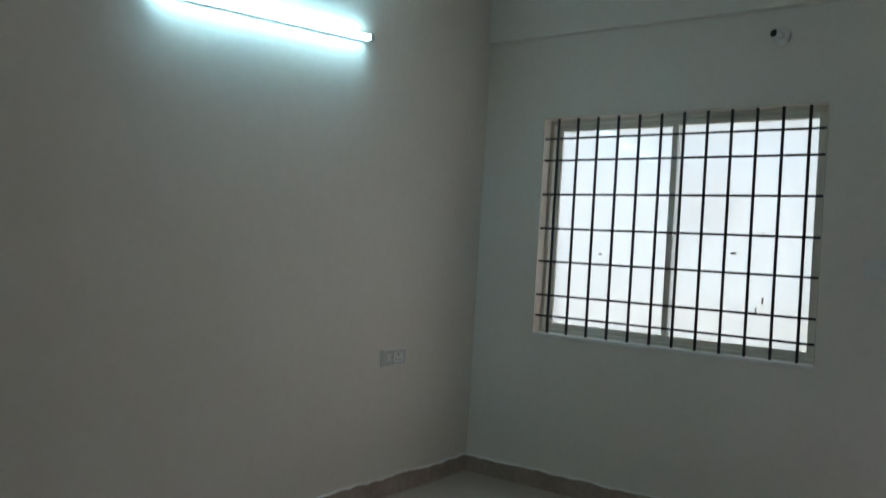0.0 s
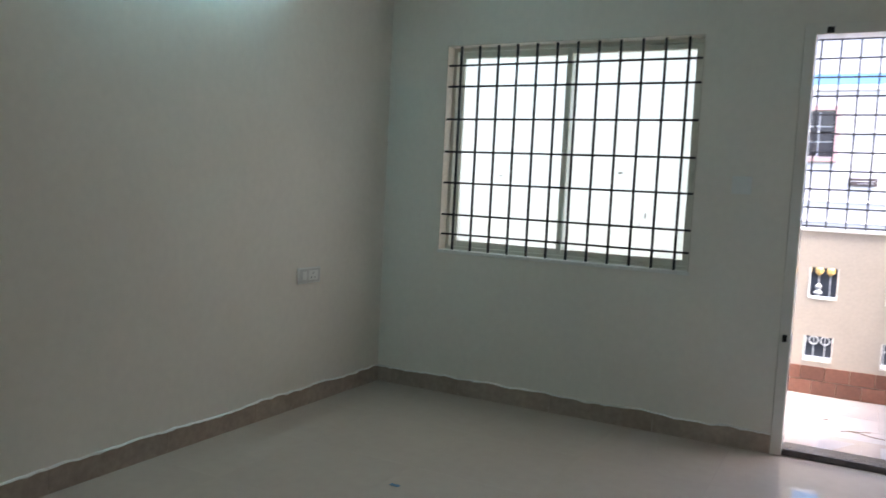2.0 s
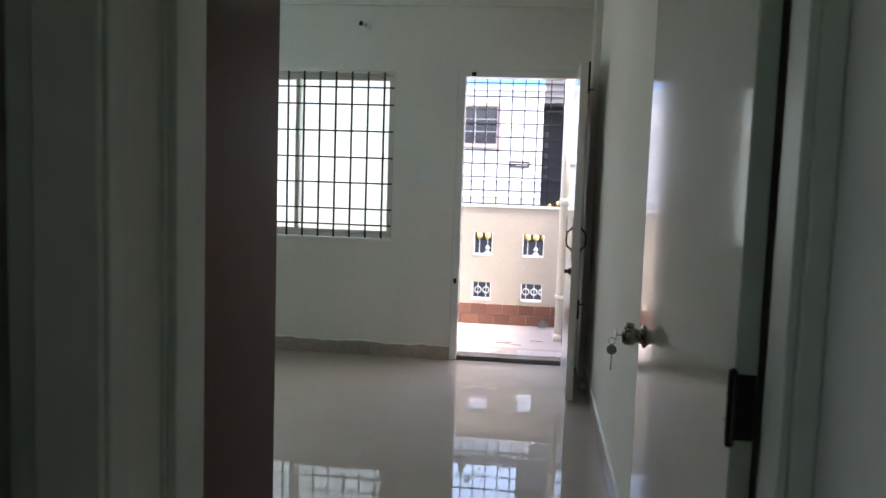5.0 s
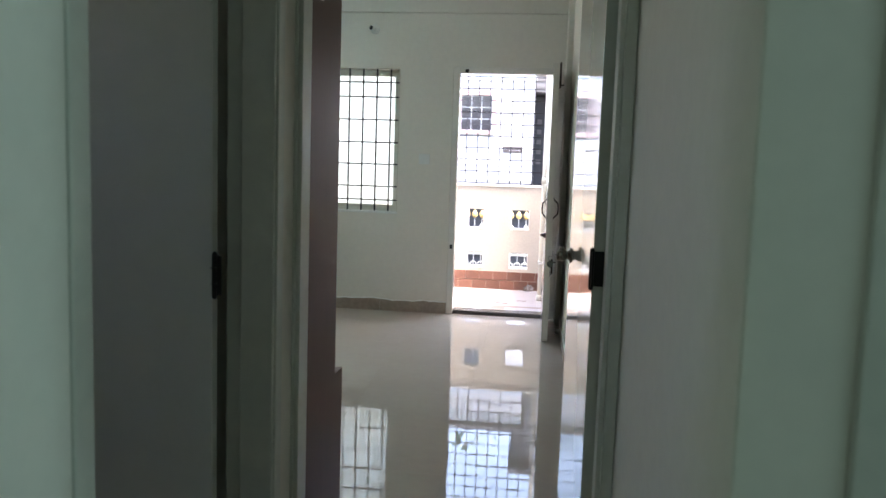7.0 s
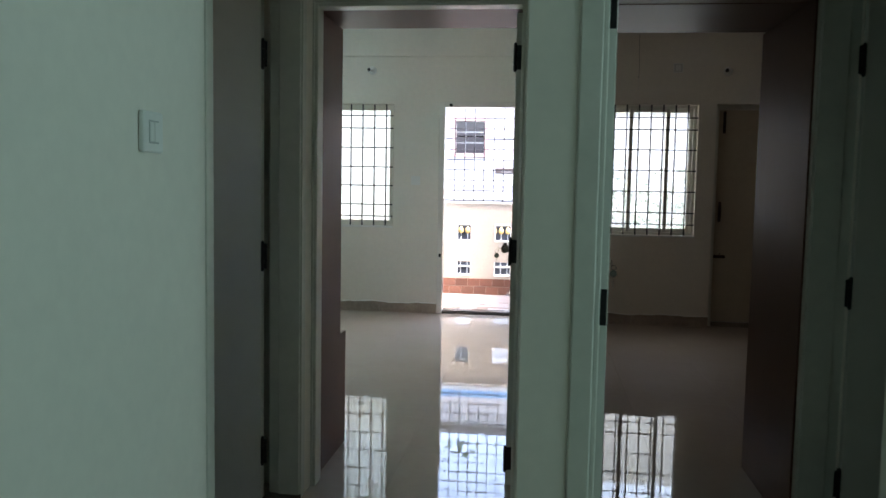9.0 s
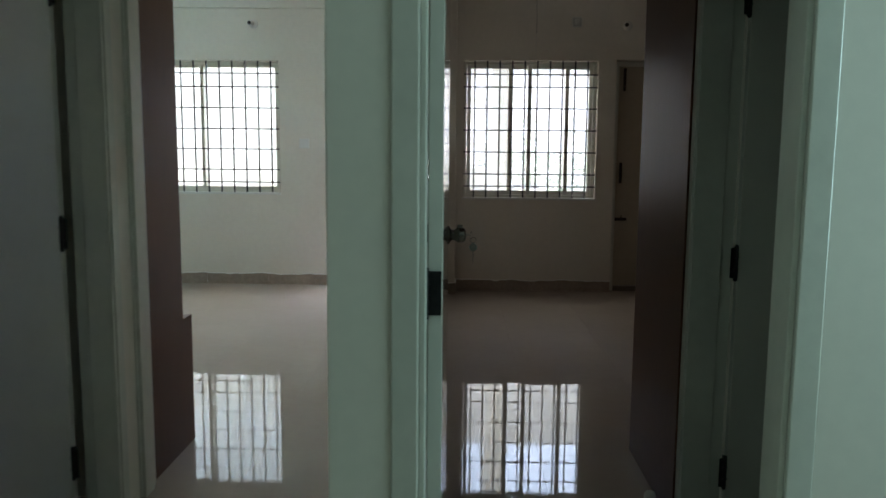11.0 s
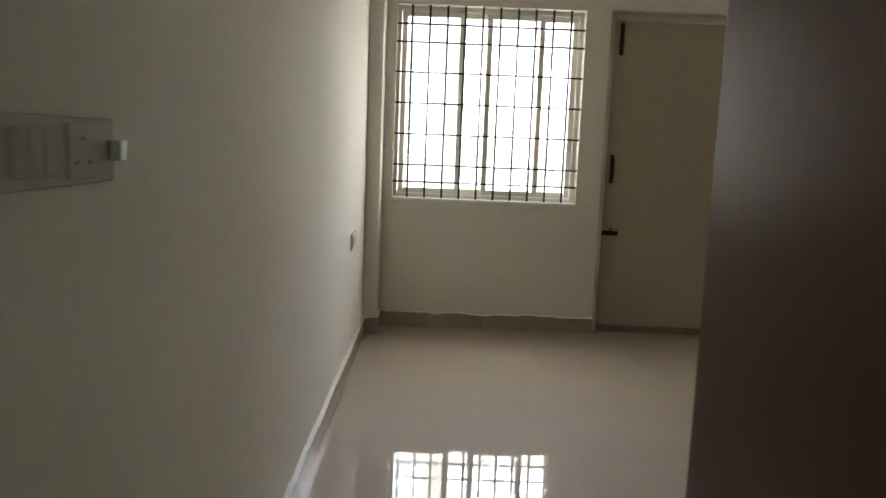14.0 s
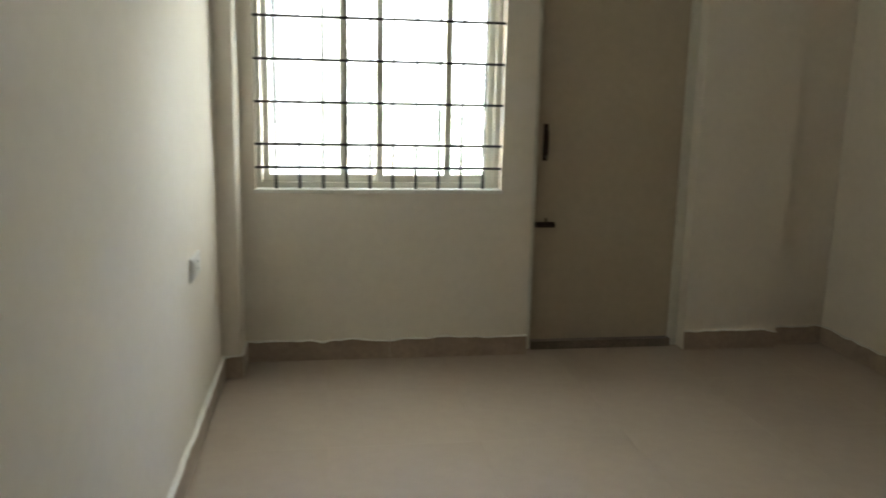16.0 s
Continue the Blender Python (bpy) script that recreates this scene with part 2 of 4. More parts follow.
def thing(name, label, category, at=(0, 0, 0), group="", kind="", rz=0.0):
    ob = new(name)
    ob.empty_display_size = 0.1
    ob.matrix_world = pose(*at, 0, 0, rz)
    return tagged(ob, label, category, group, kind)


def boxes(*rows, bevel=0.0):
    bm = bmesh.new()
    for row in rows:
        add_box(bm, *row, bevel=bevel)
    return bm


def structure(name, bm, mat, label, category="wall"):
    return tagged(part(name, bm, mat, None), label, category, "", "structure")


# ---- structure: the plan ----
YA, YB = 4.316, 4.112          # window walls of the two bedrooms
XW, XE = -2.49, 4.30           # far side walls
PX0, PX1 = 0.89, 1.02          # partition between the bedrooms
SA0, SA1 = -0.42, -0.29        # wall with bedroom A's door
SB0, SB1 = -1.60, -1.47        # wall with bedroom B's door
HL = -0.02                     # hall's west wall face
CZ = 2.90                      # ceiling height
BACK = -7.0
WA = (-2.084, -0.572, 0.883, 2.13)
WB = (1.172, 2.397, 0.868, 2.122)

structure("wall_north_a", boxes(
    (XW - 0.2, WA[0], YA, YA + 0.2, 0, CZ), (WA[0], WA[1], YA, YA + 0.2, 0, WA[2]), (WA[0], WA[1], YA, YA + 0.2, WA[3], CZ),
    (WA[1], -0.105, YA, YA + 0.2, 0, CZ), (-0.105, 0.842, YA, YA + 0.2, 2.155, CZ), (0.842, PX1, YA, YA + 0.2, 0, CZ)),
    M_WALL, "off-white painted bedroom wall round window and balcony door")
structure("wall_north_b", boxes(
    (PX1, WB[0], YB, YB + 0.2, 0, CZ), (WB[0], WB[1], YB, YB + 0.2, 0, WB[2]), (WB[0], WB[1], YB, YB + 0.2, WB[3], CZ),
    (WB[1], 2.555, YB, YB + 0.2, 0, CZ), (2.555, 3.44, YB, YB + 0.2, 2.13, CZ), (3.44, 3.98, YB, YB + 0.2, 0, CZ), (3.98, XE + 0.2, YB + 0.06, YB + 0.2, 0, CZ)),
    M_WALL, "off-white painted bedroom wall round window and closed door")
structure("beam_a", boxes((XW, PX0, YA - 0.03, YA, 2.6, CZ), bevel=0.006), M_WALL, "off-white painted beam above the window", "beam")
structure("wall_west_a", boxes((XW - 0.2, XW, SA0, YA, 0, CZ)), M_WALL, "plain off-white painted bedroom wall with tube light")
structure("partition_wall", boxes((PX0, PX1, SB0, YA, 0, CZ), bevel=0.004), M_WALL, "plain off-white wall between the two bedrooms")
structure("corner_pier_b", boxes((PX1, 1.108, 3.89, YB, 0, CZ), bevel=0.004), M_WALL, "off-white painted corner pier beside the window", "pier")
structure("corner_pier_a", boxes((0.845, PX0, 4.02, YA, 0, CZ), bevel=0.004), M_WALL, "off-white painted corner pier beside the balcony door", "pier")
structure("wall_east_b", boxes((XE, XE + 0.2, SB0, YB + 0.06, 0, CZ)), M_WALL, "plain off-white painted bedroom wall")
structure("wall_south_a", boxes((XW - 0.2, -0.045, SA0, SA1, 0, CZ), (-0.045, 0.889, SA0, SA1, 2.079, CZ), (0.889, PX0, SA0, SA1, 0, CZ)), M_WALL, "off-white painted wall round the bedroom door")
structure("wall_south_b", boxes((PX1, 1.022, SB0, SB1, 0, CZ), (1.022, 1.908, SB0, SB1, 2.104, CZ), (1.908, XE + 0.2, SB0, SB1, 0, CZ)), M_WALL, "off-white painted wall round the bedroom door")
structure("wall_hall_west", boxes((HL - 0.13, HL, BACK, -1.476, 0, CZ), (HL - 0.13, HL, -1.476, -0.515, 2.10, CZ), (HL - 0.13, HL, -0.515, SA0, 0, CZ), bevel=0.004), M_WALL, "off-white painted hall wall with a light switch")
structure("wall_ensuite", boxes((1.925, 2.065, SB1, -1.43, 0, CZ), (1.925, 2.065, -1.43, -0.535, 2.085, CZ), (1.925, 2.065, -0.535, -0.534, 0, CZ)), M_WALL, "off-white painted wall round the ensuite door")
structure("wall_ensuite_back", boxes((2.065, XE, -0.60, -0.535, 0, CZ)), M_WALL, "plain off-white wall behind the wardrobe")
# ventilator opening added out of view, to let the fill lamp in
structure("wall_bath", boxes((XW - 0.2, HL - 0.13, -2.4, -2.27, 0, CZ), (XW - 0.2, XW, -2.27, -1.6, 0, CZ), (XW - 0.2, XW, -1.0, SA0, 0, CZ),
    (XW - 0.2, XW, -1.6, -1.0, 0, 1.7), (XW - 0.2, XW, -1.6, -1.0, 2.2, CZ)), M_WALL, "plain pale bathroom wall with an added, unseen ventilator opening")
structure("wall_living", boxes(
    (HL - 0.13, 3.6, BACK - 0.2, BACK, 0, CZ), (3.4, 3.6, BACK, -2.43, 0, CZ), (3.4, 3.6, -2.43, -1.73, 0, 0.8), (3.4, 3.6, -2.43, -1.73, 2.2, CZ),
    (3.4, 3.6, -1.73, SB0, 0, CZ)), M_LOWBOUNCE, "unseen living room wall, darkened to cut bounce, with an added window")
# added window, never in view, as a source for the hall's teal light
living = tagged(new("window_3"), "added, unseen teal window that lights the hall", "window", "", "structure")
part("window_frame", boxes((3.46, 3.54, -2.43, -2.38, 0.8, 2.2), (3.46, 3.54, -1.78, -1.73, 0.8, 2.2), (3.46, 3.54, -2.38, -1.78, 0.8, 0.85), (3.46, 3.54, -2.38, -1.78, 2.15, 2.2)), M_UPVC, living)
part("pane", boxes((3.49, 3.496, -2.38, -1.78, 0.85, 2.15)), M_HALLTINT, living)
structure("ceiling", boxes((XW - 0.2, XE + 0.2, BACK - 0.2, YA + 0.2, CZ, CZ + 0.15)), M_CEIL, "plain white painted ceiling", "ceiling")
floor = structure("floor", boxes((XW - 0.2, XE + 0.2, BACK - 0.2, YA + 0.2, -0.15, -0.003)), M_GROUT, "glossy cream vitrified tile floor", "floor")


# ---- skirting: tiles with an uneven painted top edge ----
def skirting_run(name, a, b, out, label="brown-grey tile skirting with ragged paint edge", high=0.098, thick=0.011):
    """Tiles from a to b along a wall; out is the way into the room."""
    a, b, out = Vector((*a, 0)), Vector((*b, 0)), Vector((*out, 0))
    run = (b - a).length
    along = (b - a) / run
    top = tagged(new(name), label, "skirting", "", "structure")
    n = max(1, round(run / 0.6))
    for k in range(n):
        s0, s1 = run * k / n + (0.0015 if k else 0), run * (k + 1) / n
        bm = bmesh.new()
        steps = max(2, int((s1 - s0) / 0.03))
        rows = []
        for i in range(steps + 1):
            s = s0 + (s1 - s0) * i / steps
            p = a + along * s
            h = high + 0.014 * noise.noise(Vector((p.x * 3.1, p.y * 3.1, 2.0))) + 0.009 * noise.noise(Vector((p.x * 14, p.y * 14, 7.0)))
            d = out * thick
            rows.append([bm.verts.new(q) for q in (p + d, p + d + Vector((0, 0, h)), p + Vector((0, 0, h)))])
        for p, q in zip(rows, rows[1:]):
            bm.faces.new((p[0], q[0], q[1], p[1])), bm.faces.new((p[1], q[1], q[2], p[2]))
        bm.faces.new(rows[0]), bm.faces.new(rows[-1])
        part("skirting_tile", bm, M_SKIRT, top)
        # ragged plaster and paint along the tile's top
        bm = bmesh.new()
        rows = []
        steps *= 3
        for i in range(steps + 1):
            s = s0 + (s1 - s0) * i / steps
            p = a + along * s
            h = high + 0.014 * noise.noise(Vector((p.x * 3.1, p.y * 3.1, 2.0))) + 0.009 * noise.noise(Vector((p.x * 14, p.y * 14, 7.0)))
            lo = h - 0.001 - 0.009 * max(0.0, noise.noise(Vector((p.x * 23, p.y * 23, 4.0))) + 0.1)
            d = out * (thick + 0.0015 + 0.002 * noise.noise(Vector((p.x * 40, p.y * 40, 1.0))))
            rows.append([bm.verts.new(q) for q in (p + d + Vector((0, 0, lo)), p + d + Vector((0, 0, h + 0.001)), p + Vector((0, 0, h + 0.005)))])
        for p, q in zip(rows, rows[1:]):
            bm.faces.new((p[0], q[0], q[1], p[1])), bm.faces.new((p[1], q[1], q[2], p[2]))
        part("paint_edge", bm, M_WHITEEDGE, top, "ragged white paint edge")
    return top


skirting_run("baseboard_a_north", (XW, YA), (-0.105, YA), (0, -1))
skirting_run("baseboard_a_west", (XW, 0.20), (XW, YA), (1, 0))
skirting_run("baseboard_a_east", (PX0, 0.6), (PX0, YA), (-1, 0))
skirting_run("baseboard_b_north", (1.108, YB), (2.555, YB), (0, -1))
skirting_run("baseboard_b_west", (PX1, -0.55), (PX1, 3.89), (1, 0), thick=0.017)
skirting_run("baseboard_b_pier", (PX1, 3.89), (1.119, 3.89), (0, -1))
skirting_run("baseboard_b_pier_side", (1.108, 3.89), (1.108, YB), (1, 0))
skirting_run("baseboard_b_east_pier", (3.44, YB), (3.98, YB), (0, -1))
skirting_run("baseboard_b_corner", (3.98, YB + 0.06), (XE, YB + 0.06), (0, -1))
skirting_run("baseboard_b_east", (XE, 0.1), (XE, YB + 0.06), (-1, 0))


# ---- windows: frame, sashes, panes, sill ----
def sliding_window(name, box, y, sashes, glass, label, group, w=0.042, v=0.045):
    """sashes: (x0, x1, depth) of each sliding leaf, set in an outer frame."""
    x0, x1, z0, z1 = box
    top = tagged(new(name), label, "window", group, "structure")
    f0, f1 = y + 0.085, y + 0.165
    bm = boxes((x0, x0 + w, f0, f1, z0, z1), (x1 - w, x1, f0, f1, z0, z1), (x0 + w, x1 - w, f0, f1, z0, z0 + w), (x0 + w, x1 - w, f0, f1, z1 - w, z1))
    part("window_frame", bm, M_UPVC, top)
    part("track_rail", boxes((x0 + w, x1 - w, f0 + 0.036, f0 + 0.042, z0 + w, z0 + w + 0.014), (x0 + w, x1 - w, f0 + 0.036, f0 + 0.042, z1 - w - 0.014, z1 - w)), M_UPVC, top)
    for a, b, dep in sashes:
        s0 = f0 + dep
        s1 = s0 + 0.028
        zb, zt = z0 + w + 0.003, z1 - w - 0.003
        bm = boxes((a, a + v, s0, s1, zb, zt), (b - v, b, s0, s1, zb, zt), (a + v, b - v, s0, s1, zb, zb + v), (a + v, b - v, s0, s1, zt - v, zt), bevel=0.003)
        sash = part("sash", bm, M_UPVC, top)
        pane = part("pane", boxes((a + v - 0.004, b - v + 0.004, s0 + 0.012, s0 + 0.016, zb + v - 0.004, zt - v + 0.004)), glass, sash, "pale hazy window glass")
        pane.visible_shadow = False
    part("window_sill", boxes((x0 - 0.004, x1 + 0.004, y - 0.009, f0, z0 - 0.014, z0 + 0.005), bevel=0.002), M_WHITEEDGE, top, "thin white painted sill")
    part("reveal_lining", boxes((x0, x0 + 0.004, y - 0.003, f0, z0 + 0.005, z1), (x1 - 0.004, x1, y - 0.003, f0, z0 + 0.005, z1), (x0 + 0.004, x1 - 0.004, y - 0.003, f0, z1 - 0.004, z1)), M_REVEAL, top, "rough beige plaster reveal")
    return top


def iron_grille(name, box, y, xs, zs, label):
    x0, x1, z0, z1 = box
    top = thing(name, label, "grille", ((x0 + x1) / 2, y, z0))
    c = Vector(top.location)
    for x in xs:
        bm = bmesh.new()
        add_box(bm, x - c.x - 0.007, x - c.x + 0.007, -0.005, 0.005, 0.006, z1 - z0 - 0.002, bevel=0.0012)
        part("upright_bar", bm, M_IRON, top)
    for z in zs:
        bm = bmesh.new()
        add_box(bm, x0 - c.x, x1 - c.x, -0.013, -0.005, z - z0 - 0.006, z - z0 + 0.006, bevel=0.0012)
        part("cross_bar", bm, M_IRON, top)
    return top


sliding_window("window_1", WA, YA, [(-2.06, -1.315, 0.042), (-1.352, -0.596, 0.006)], M_GLASS_A, "two-leaf sliding window with frosted glass", "bedroom windows", 0.024, 0.032)
sliding_window("window_2", WB, YB, [(1.205, 1.62, 0.006), (1.585, 1.80, 0.042), (1.765, 2.145, 0.006), (2.11, 2.367, 0.042)], M_GLASS_B, "sliding window with pale frames and hazy glass", "bedroom windows", 0.03, 0.035)
iron_grille("window_grille", WA, YA + 0.03, [-2.004 + 0.1226 * i for i in range(12)], (2.011, 1.885, 1.688, 1.491, 1.301, 1.106, 0.986), "black iron bar grille across the frosted bedroom window")
iron_grille("window_grille", WB, YB + 0.03, [1.273 + 0.1143 * i for i in range(10)], (1.996, 1.882, 1.69, 1.492, 1.292, 1.09, 0.978), "black iron bar grille across the sliding bedroom window")


# ---- doors ----
def door_frame(name, x0, x1, top_z, y0, y1, wide, label, m=None, stop=0.0, mat=M_FRAME):
    """Frame round a clear opening x0..x1; y0..y1 is its depth. stop > 0: a planted stop on the far half."""
    top = tagged(new(name), label, "door frame", "door frames", "structure")
    if m:
        top.matrix_world = m
    e = 0.004
    part("jamb", boxes((x0 - wide, x0, y0 - e, y1 + e, 0, top_z + wide), bevel=0.004), mat, top)
    part("jamb", boxes((x1, x1 + wide, y0 - e, y1 + e, 0, top_z + wide), bevel=0.004), mat, top)
    part("head", boxes((x0, x1, y0 - e, y1 + e, top_z, top_z + wide), bevel=0.004), mat, top)
    if stop:
        part("door_stop", boxes((x0, x0 + 0.014, y0 + 0.002, y1 - stop, 0, top_z), bevel=0.003), mat, top)
        part("door_stop", boxes((x1 - 0.014, x1, y0 + 0.002, y1 - stop, 0, top_z), bevel=0.003), mat, top)
        part("door_stop", boxes((x0 + 0.014, x1 - 0.014, y0 + 0.002, y1 - stop, top_z - 0.014, top_z), bevel=0.003), mat, top)
    return top


def add_hinge(parent, z, thick, side=1):
    """A black butt hinge: a plate let into the leaf's edge, a plate towards the jamb and the knuckle between."""
    y = thick + 0.004 if side > 0 else -0.004
    bm = bmesh.new()
    add_tube(bm, (-0.004, y, z - 0.052), (-0.004, y, z + 0.052), 0.0072, sides=10)
    add_box(bm, -0.002, 0.0038, 0.003, thick - 0.003, z - 0.05, z + 0.05)
    add_box(bm, -0.022, -0.004, y - 0.0012, y + 0.0012, z - 0.05, z + 0.05)
    for h in (-0.02, 0.02):
        add_box(bm, -0.0118, 0.0038, y - 0.0078, y + 0.0078, z + h - 0.0012, z + h + 0.0012)
    for h in (-0.054, 0.054):
        bmesh.ops.create_icosphere(bm, subdivisions=1, radius=0.0078, matrix=Matrix.Translation((-0.004, y, z + h)))
    return part("hinge", bm, M_BLACKMETAL, parent, "black steel hinge")


def round_knob(parent, at, side, keys=True):
    """Knob on both faces of a leaf; at is on the face, side the outward way in local x or y."""
    side = Vector(side)
    m = Matrix.Translation(at) @ side.to_track_quat("Z", "Y").to_matrix().to_4x4()
    bm = bmesh.new()
    add_lathe(bm, [(0.0, 0.029), (0.004, 0.029), (0.008, 0.021), (0.014, 0.0165), (0.020, 0.0165), (0.026, 0.022), (0.034, 0.0245), (0.048, 0.0235), (0.054, 0.0185), (0.056, 0.006)], m, 24)
    up = Vector(at) + side * 0.036 + Vector((0, 0, 0.026))
    add_box(bm, -0.009, 0.009, -0.009, 0.009, -0.006, 0.006, bevel=0.002, m=Matrix.Translation(up))
    knob = part("door_knob", bm, M_STEEL, parent, "round brushed steel knob", smooth=True)
    if keys:
        bm = bmesh.new()
        tip = Vector(at) + side * 0.056
        # ring, key in the cylinder, hanging key
        add_box(bm, -0.0012, 0.0012, -0.0012, 0.0012, 0, 0.012, m=Matrix.Translation(tip) @ side.to_track_quat("Z", "Y").to_matrix().to_4x4())
        c = tip + side * 0.015
        add_lathe(bm, [(-0.001, 0.013), (0.001, 0.013)], Matrix.Translation(c) @ Matrix.Rotation(radians(90), 4, "X"), 14)
        d = c + side * 0.008 + Vector((0, 0, -0.016))
        ring = [d + Vector((0, 0.0, 0)) + side * (0.009 * math.cos(t)) + Vector((0, 0, 0.009 * math.sin(t))) for t in [i * math.pi / 5 for i in range(11)]]
        add_rod(bm, ring, 0.0011, 5)
        k = d + Vector((0, 0, -0.022))
        add_lathe(bm, [(-0.001, 0.013), (0.001, 0.013)], Matrix.Translation(k) @ side.to_track_quat("X", "Z").to_matrix().to_4x4() @ Matrix.Rotation(radians(90), 4, "X"), 14)
        add_box(bm, -0.004, 0.004, -0.0011, 0.0011, -0.052, -0.01, m=Matrix.Translation(k))
        add_box(bm, 0.002, 0.007, -0.0011, 0.0011, -0.050, -0.042, m=Matrix.Translation(k))
        part("keys", bm, M_STEEL, knob, "two small steel keys on a ring")
    return knob


def room_door(name, hinge, angle, width, high, label, thick=0.034, knob=True, hinge_side=1, group="interior doors", key_side=None, hinges=(0.215, 1.007, 1.797), knob_z=0.98):
    """A flush leaf; local x runs from the hinge, local y is its thickness. angle: degrees from +x."""
    top = thing(name, label, "door", (*hinge, 0.006), group, "", angle)
    bm = bmesh.new()
    add_box(bm, 0.004, width, 0, thick, 0, high, bevel=0.0025)
    part("door_leaf", bm, M_DOOR, top)
    for z in hinges:
        add_hinge(top, z, thick, hinge_side)
    if knob:
        for s in (-1, 1):
            round_knob(top, (width - 0.08, 0 if s < 0 else thick, knob_z), (0, s, 0), keys=(s == key_side))
        part("latch_plate", boxes((width - 0.0005, width + 0.001, thick / 2 - 0.011, thick / 2 + 0.011, knob_z - 0.03, knob_z + 0.03)), M_STEEL, top)
    return top


# bedroom A: frame and leaf, open along the partition
door_frame("door_1_frame", -0.012, 0.856, 2.046, SA0, SA1, 0.032, "cream enamelled frame of the bedroom door", stop=0.045)
room_door("bedroom_door", (0.849, -0.28), 91.8, 0.87, 2.025, "cream glossy flush door standing open against the partition, keys in knob", hinge_side=1, key_side=1, hinges=(0.12, 1.025, 1.84), knob_z=0.976)
# bedroom B: frame and leaf
door_frame("door_2_frame", 1.080, 1.850, 2.046, SB0, SB1, 0.057, "cream enamelled frame of the bedroom door", stop=0.06)
door_b = room_door("bedroom_door", (1.126, -1.456), 90.1, 0.79, 2.025, "cream glossy flush door standing open beside the wall, keys in knob", hinge_side=1, key_side=-1, hinges=(0.16, 0.973, 1.775), knob_z=1.03)
bm = boxes((0.02, 0.55, -0.0006, 0, 1.3085, 1.3105), (0.50, 0.79, -0.0008, 0, 1.3105, 1.3125), (0.62, 0.77, -0.0006, 0, 1.3165, 1.3175))
part("hairline_scratch", bm, M_SCRATCH, door_b, "thin dark scratch across the enamel")
# bathroom door in the hall's west wall, frame and open leaf
door_frame("door_3_frame", -1.426, -0.565, 2.05, 0.0, 0.13, 0.050, "cream enamelled frame of the bathroom door", m=Matrix(((0, -1, 0, HL), (1, 0, 0, 0), (0, 0, 1, 0), (0, 0, 0, 1))), stop=0.04)
room_door("bathroom_door", (-0.158, -0.602), 180.0, 0.82, 2.04, "pale flush bathroom door standing open into the dark room", hinge_side=1, knob=False)
# ensuite door inside bedroom B
door_frame("door_4_frame", -1.395, -0.585, 2.05, 0.0, 0.14, 0.034, "cream enamelled frame of the ensuite door", m=Matrix(((0, 1, 0, 1.925), (1, 0, 0, 0), (0, 0, 1, 0), (0, 0, 0, 1))), stop=0.04)
room_door("ensuite_door", (2.066, -0.628), 0.0, 0.745, 2.04, "pale flush ensuite door standing open into the dark room", hinge_side=-1, knob=False, hinges=(0.222, 0.936, 1.774))
for x0, x1, y0, y1 in ((HL - 0.14, HL + 0.005, -1.426, -0.565), (1.92, 2.07, -1.395, -0.585)):
    tagged(part("threshold", boxes((x0, x1, y0, y1, 0.0, 0.022), bevel=0.004), M_GRANITE, None), "dark granite strip across the bathroom doorway", "threshold", "", "structure")

# balcony door: frame, sill, leaf with handles and bolts
door_frame("door_5_frame", -0.049, 0.786, 2.10, YA - 0.003, YA + 0.11, 0.054, "cream enamelled frame of the balcony door", mat=M_LIT_ENAMEL)
tagged(part("door_sill", boxes((-0.049, 0.786, YA + 0.01, YA + 0.15, 0.0, 0.035), bevel=0.004), M_GRANITE, None), "dark granite sill of the balcony door", "sill", "", "structure")
tagged(part("bolt_keep", boxes((-0.004, 0.028, YA - 0.012, YA - 0.007, 2.105, 2.135), (0.006, 0.018, YA - 0.016, YA - 0.012, 2.11, 2.13)), M_BLACKMETAL, None), "small black bolt keep on the door frame", "bolt keep")
tagged(part("lock_keep", boxes((-0.088, -0.066, YA - 0.012, YA - 0.007, 0.582, 0.618), (-0.083, -0.071, YA - 0.016, YA - 0.012, 0.59, 0.61)), M_BLACKMETAL, None), "small dark lock keep on the door frame", "lock keep")


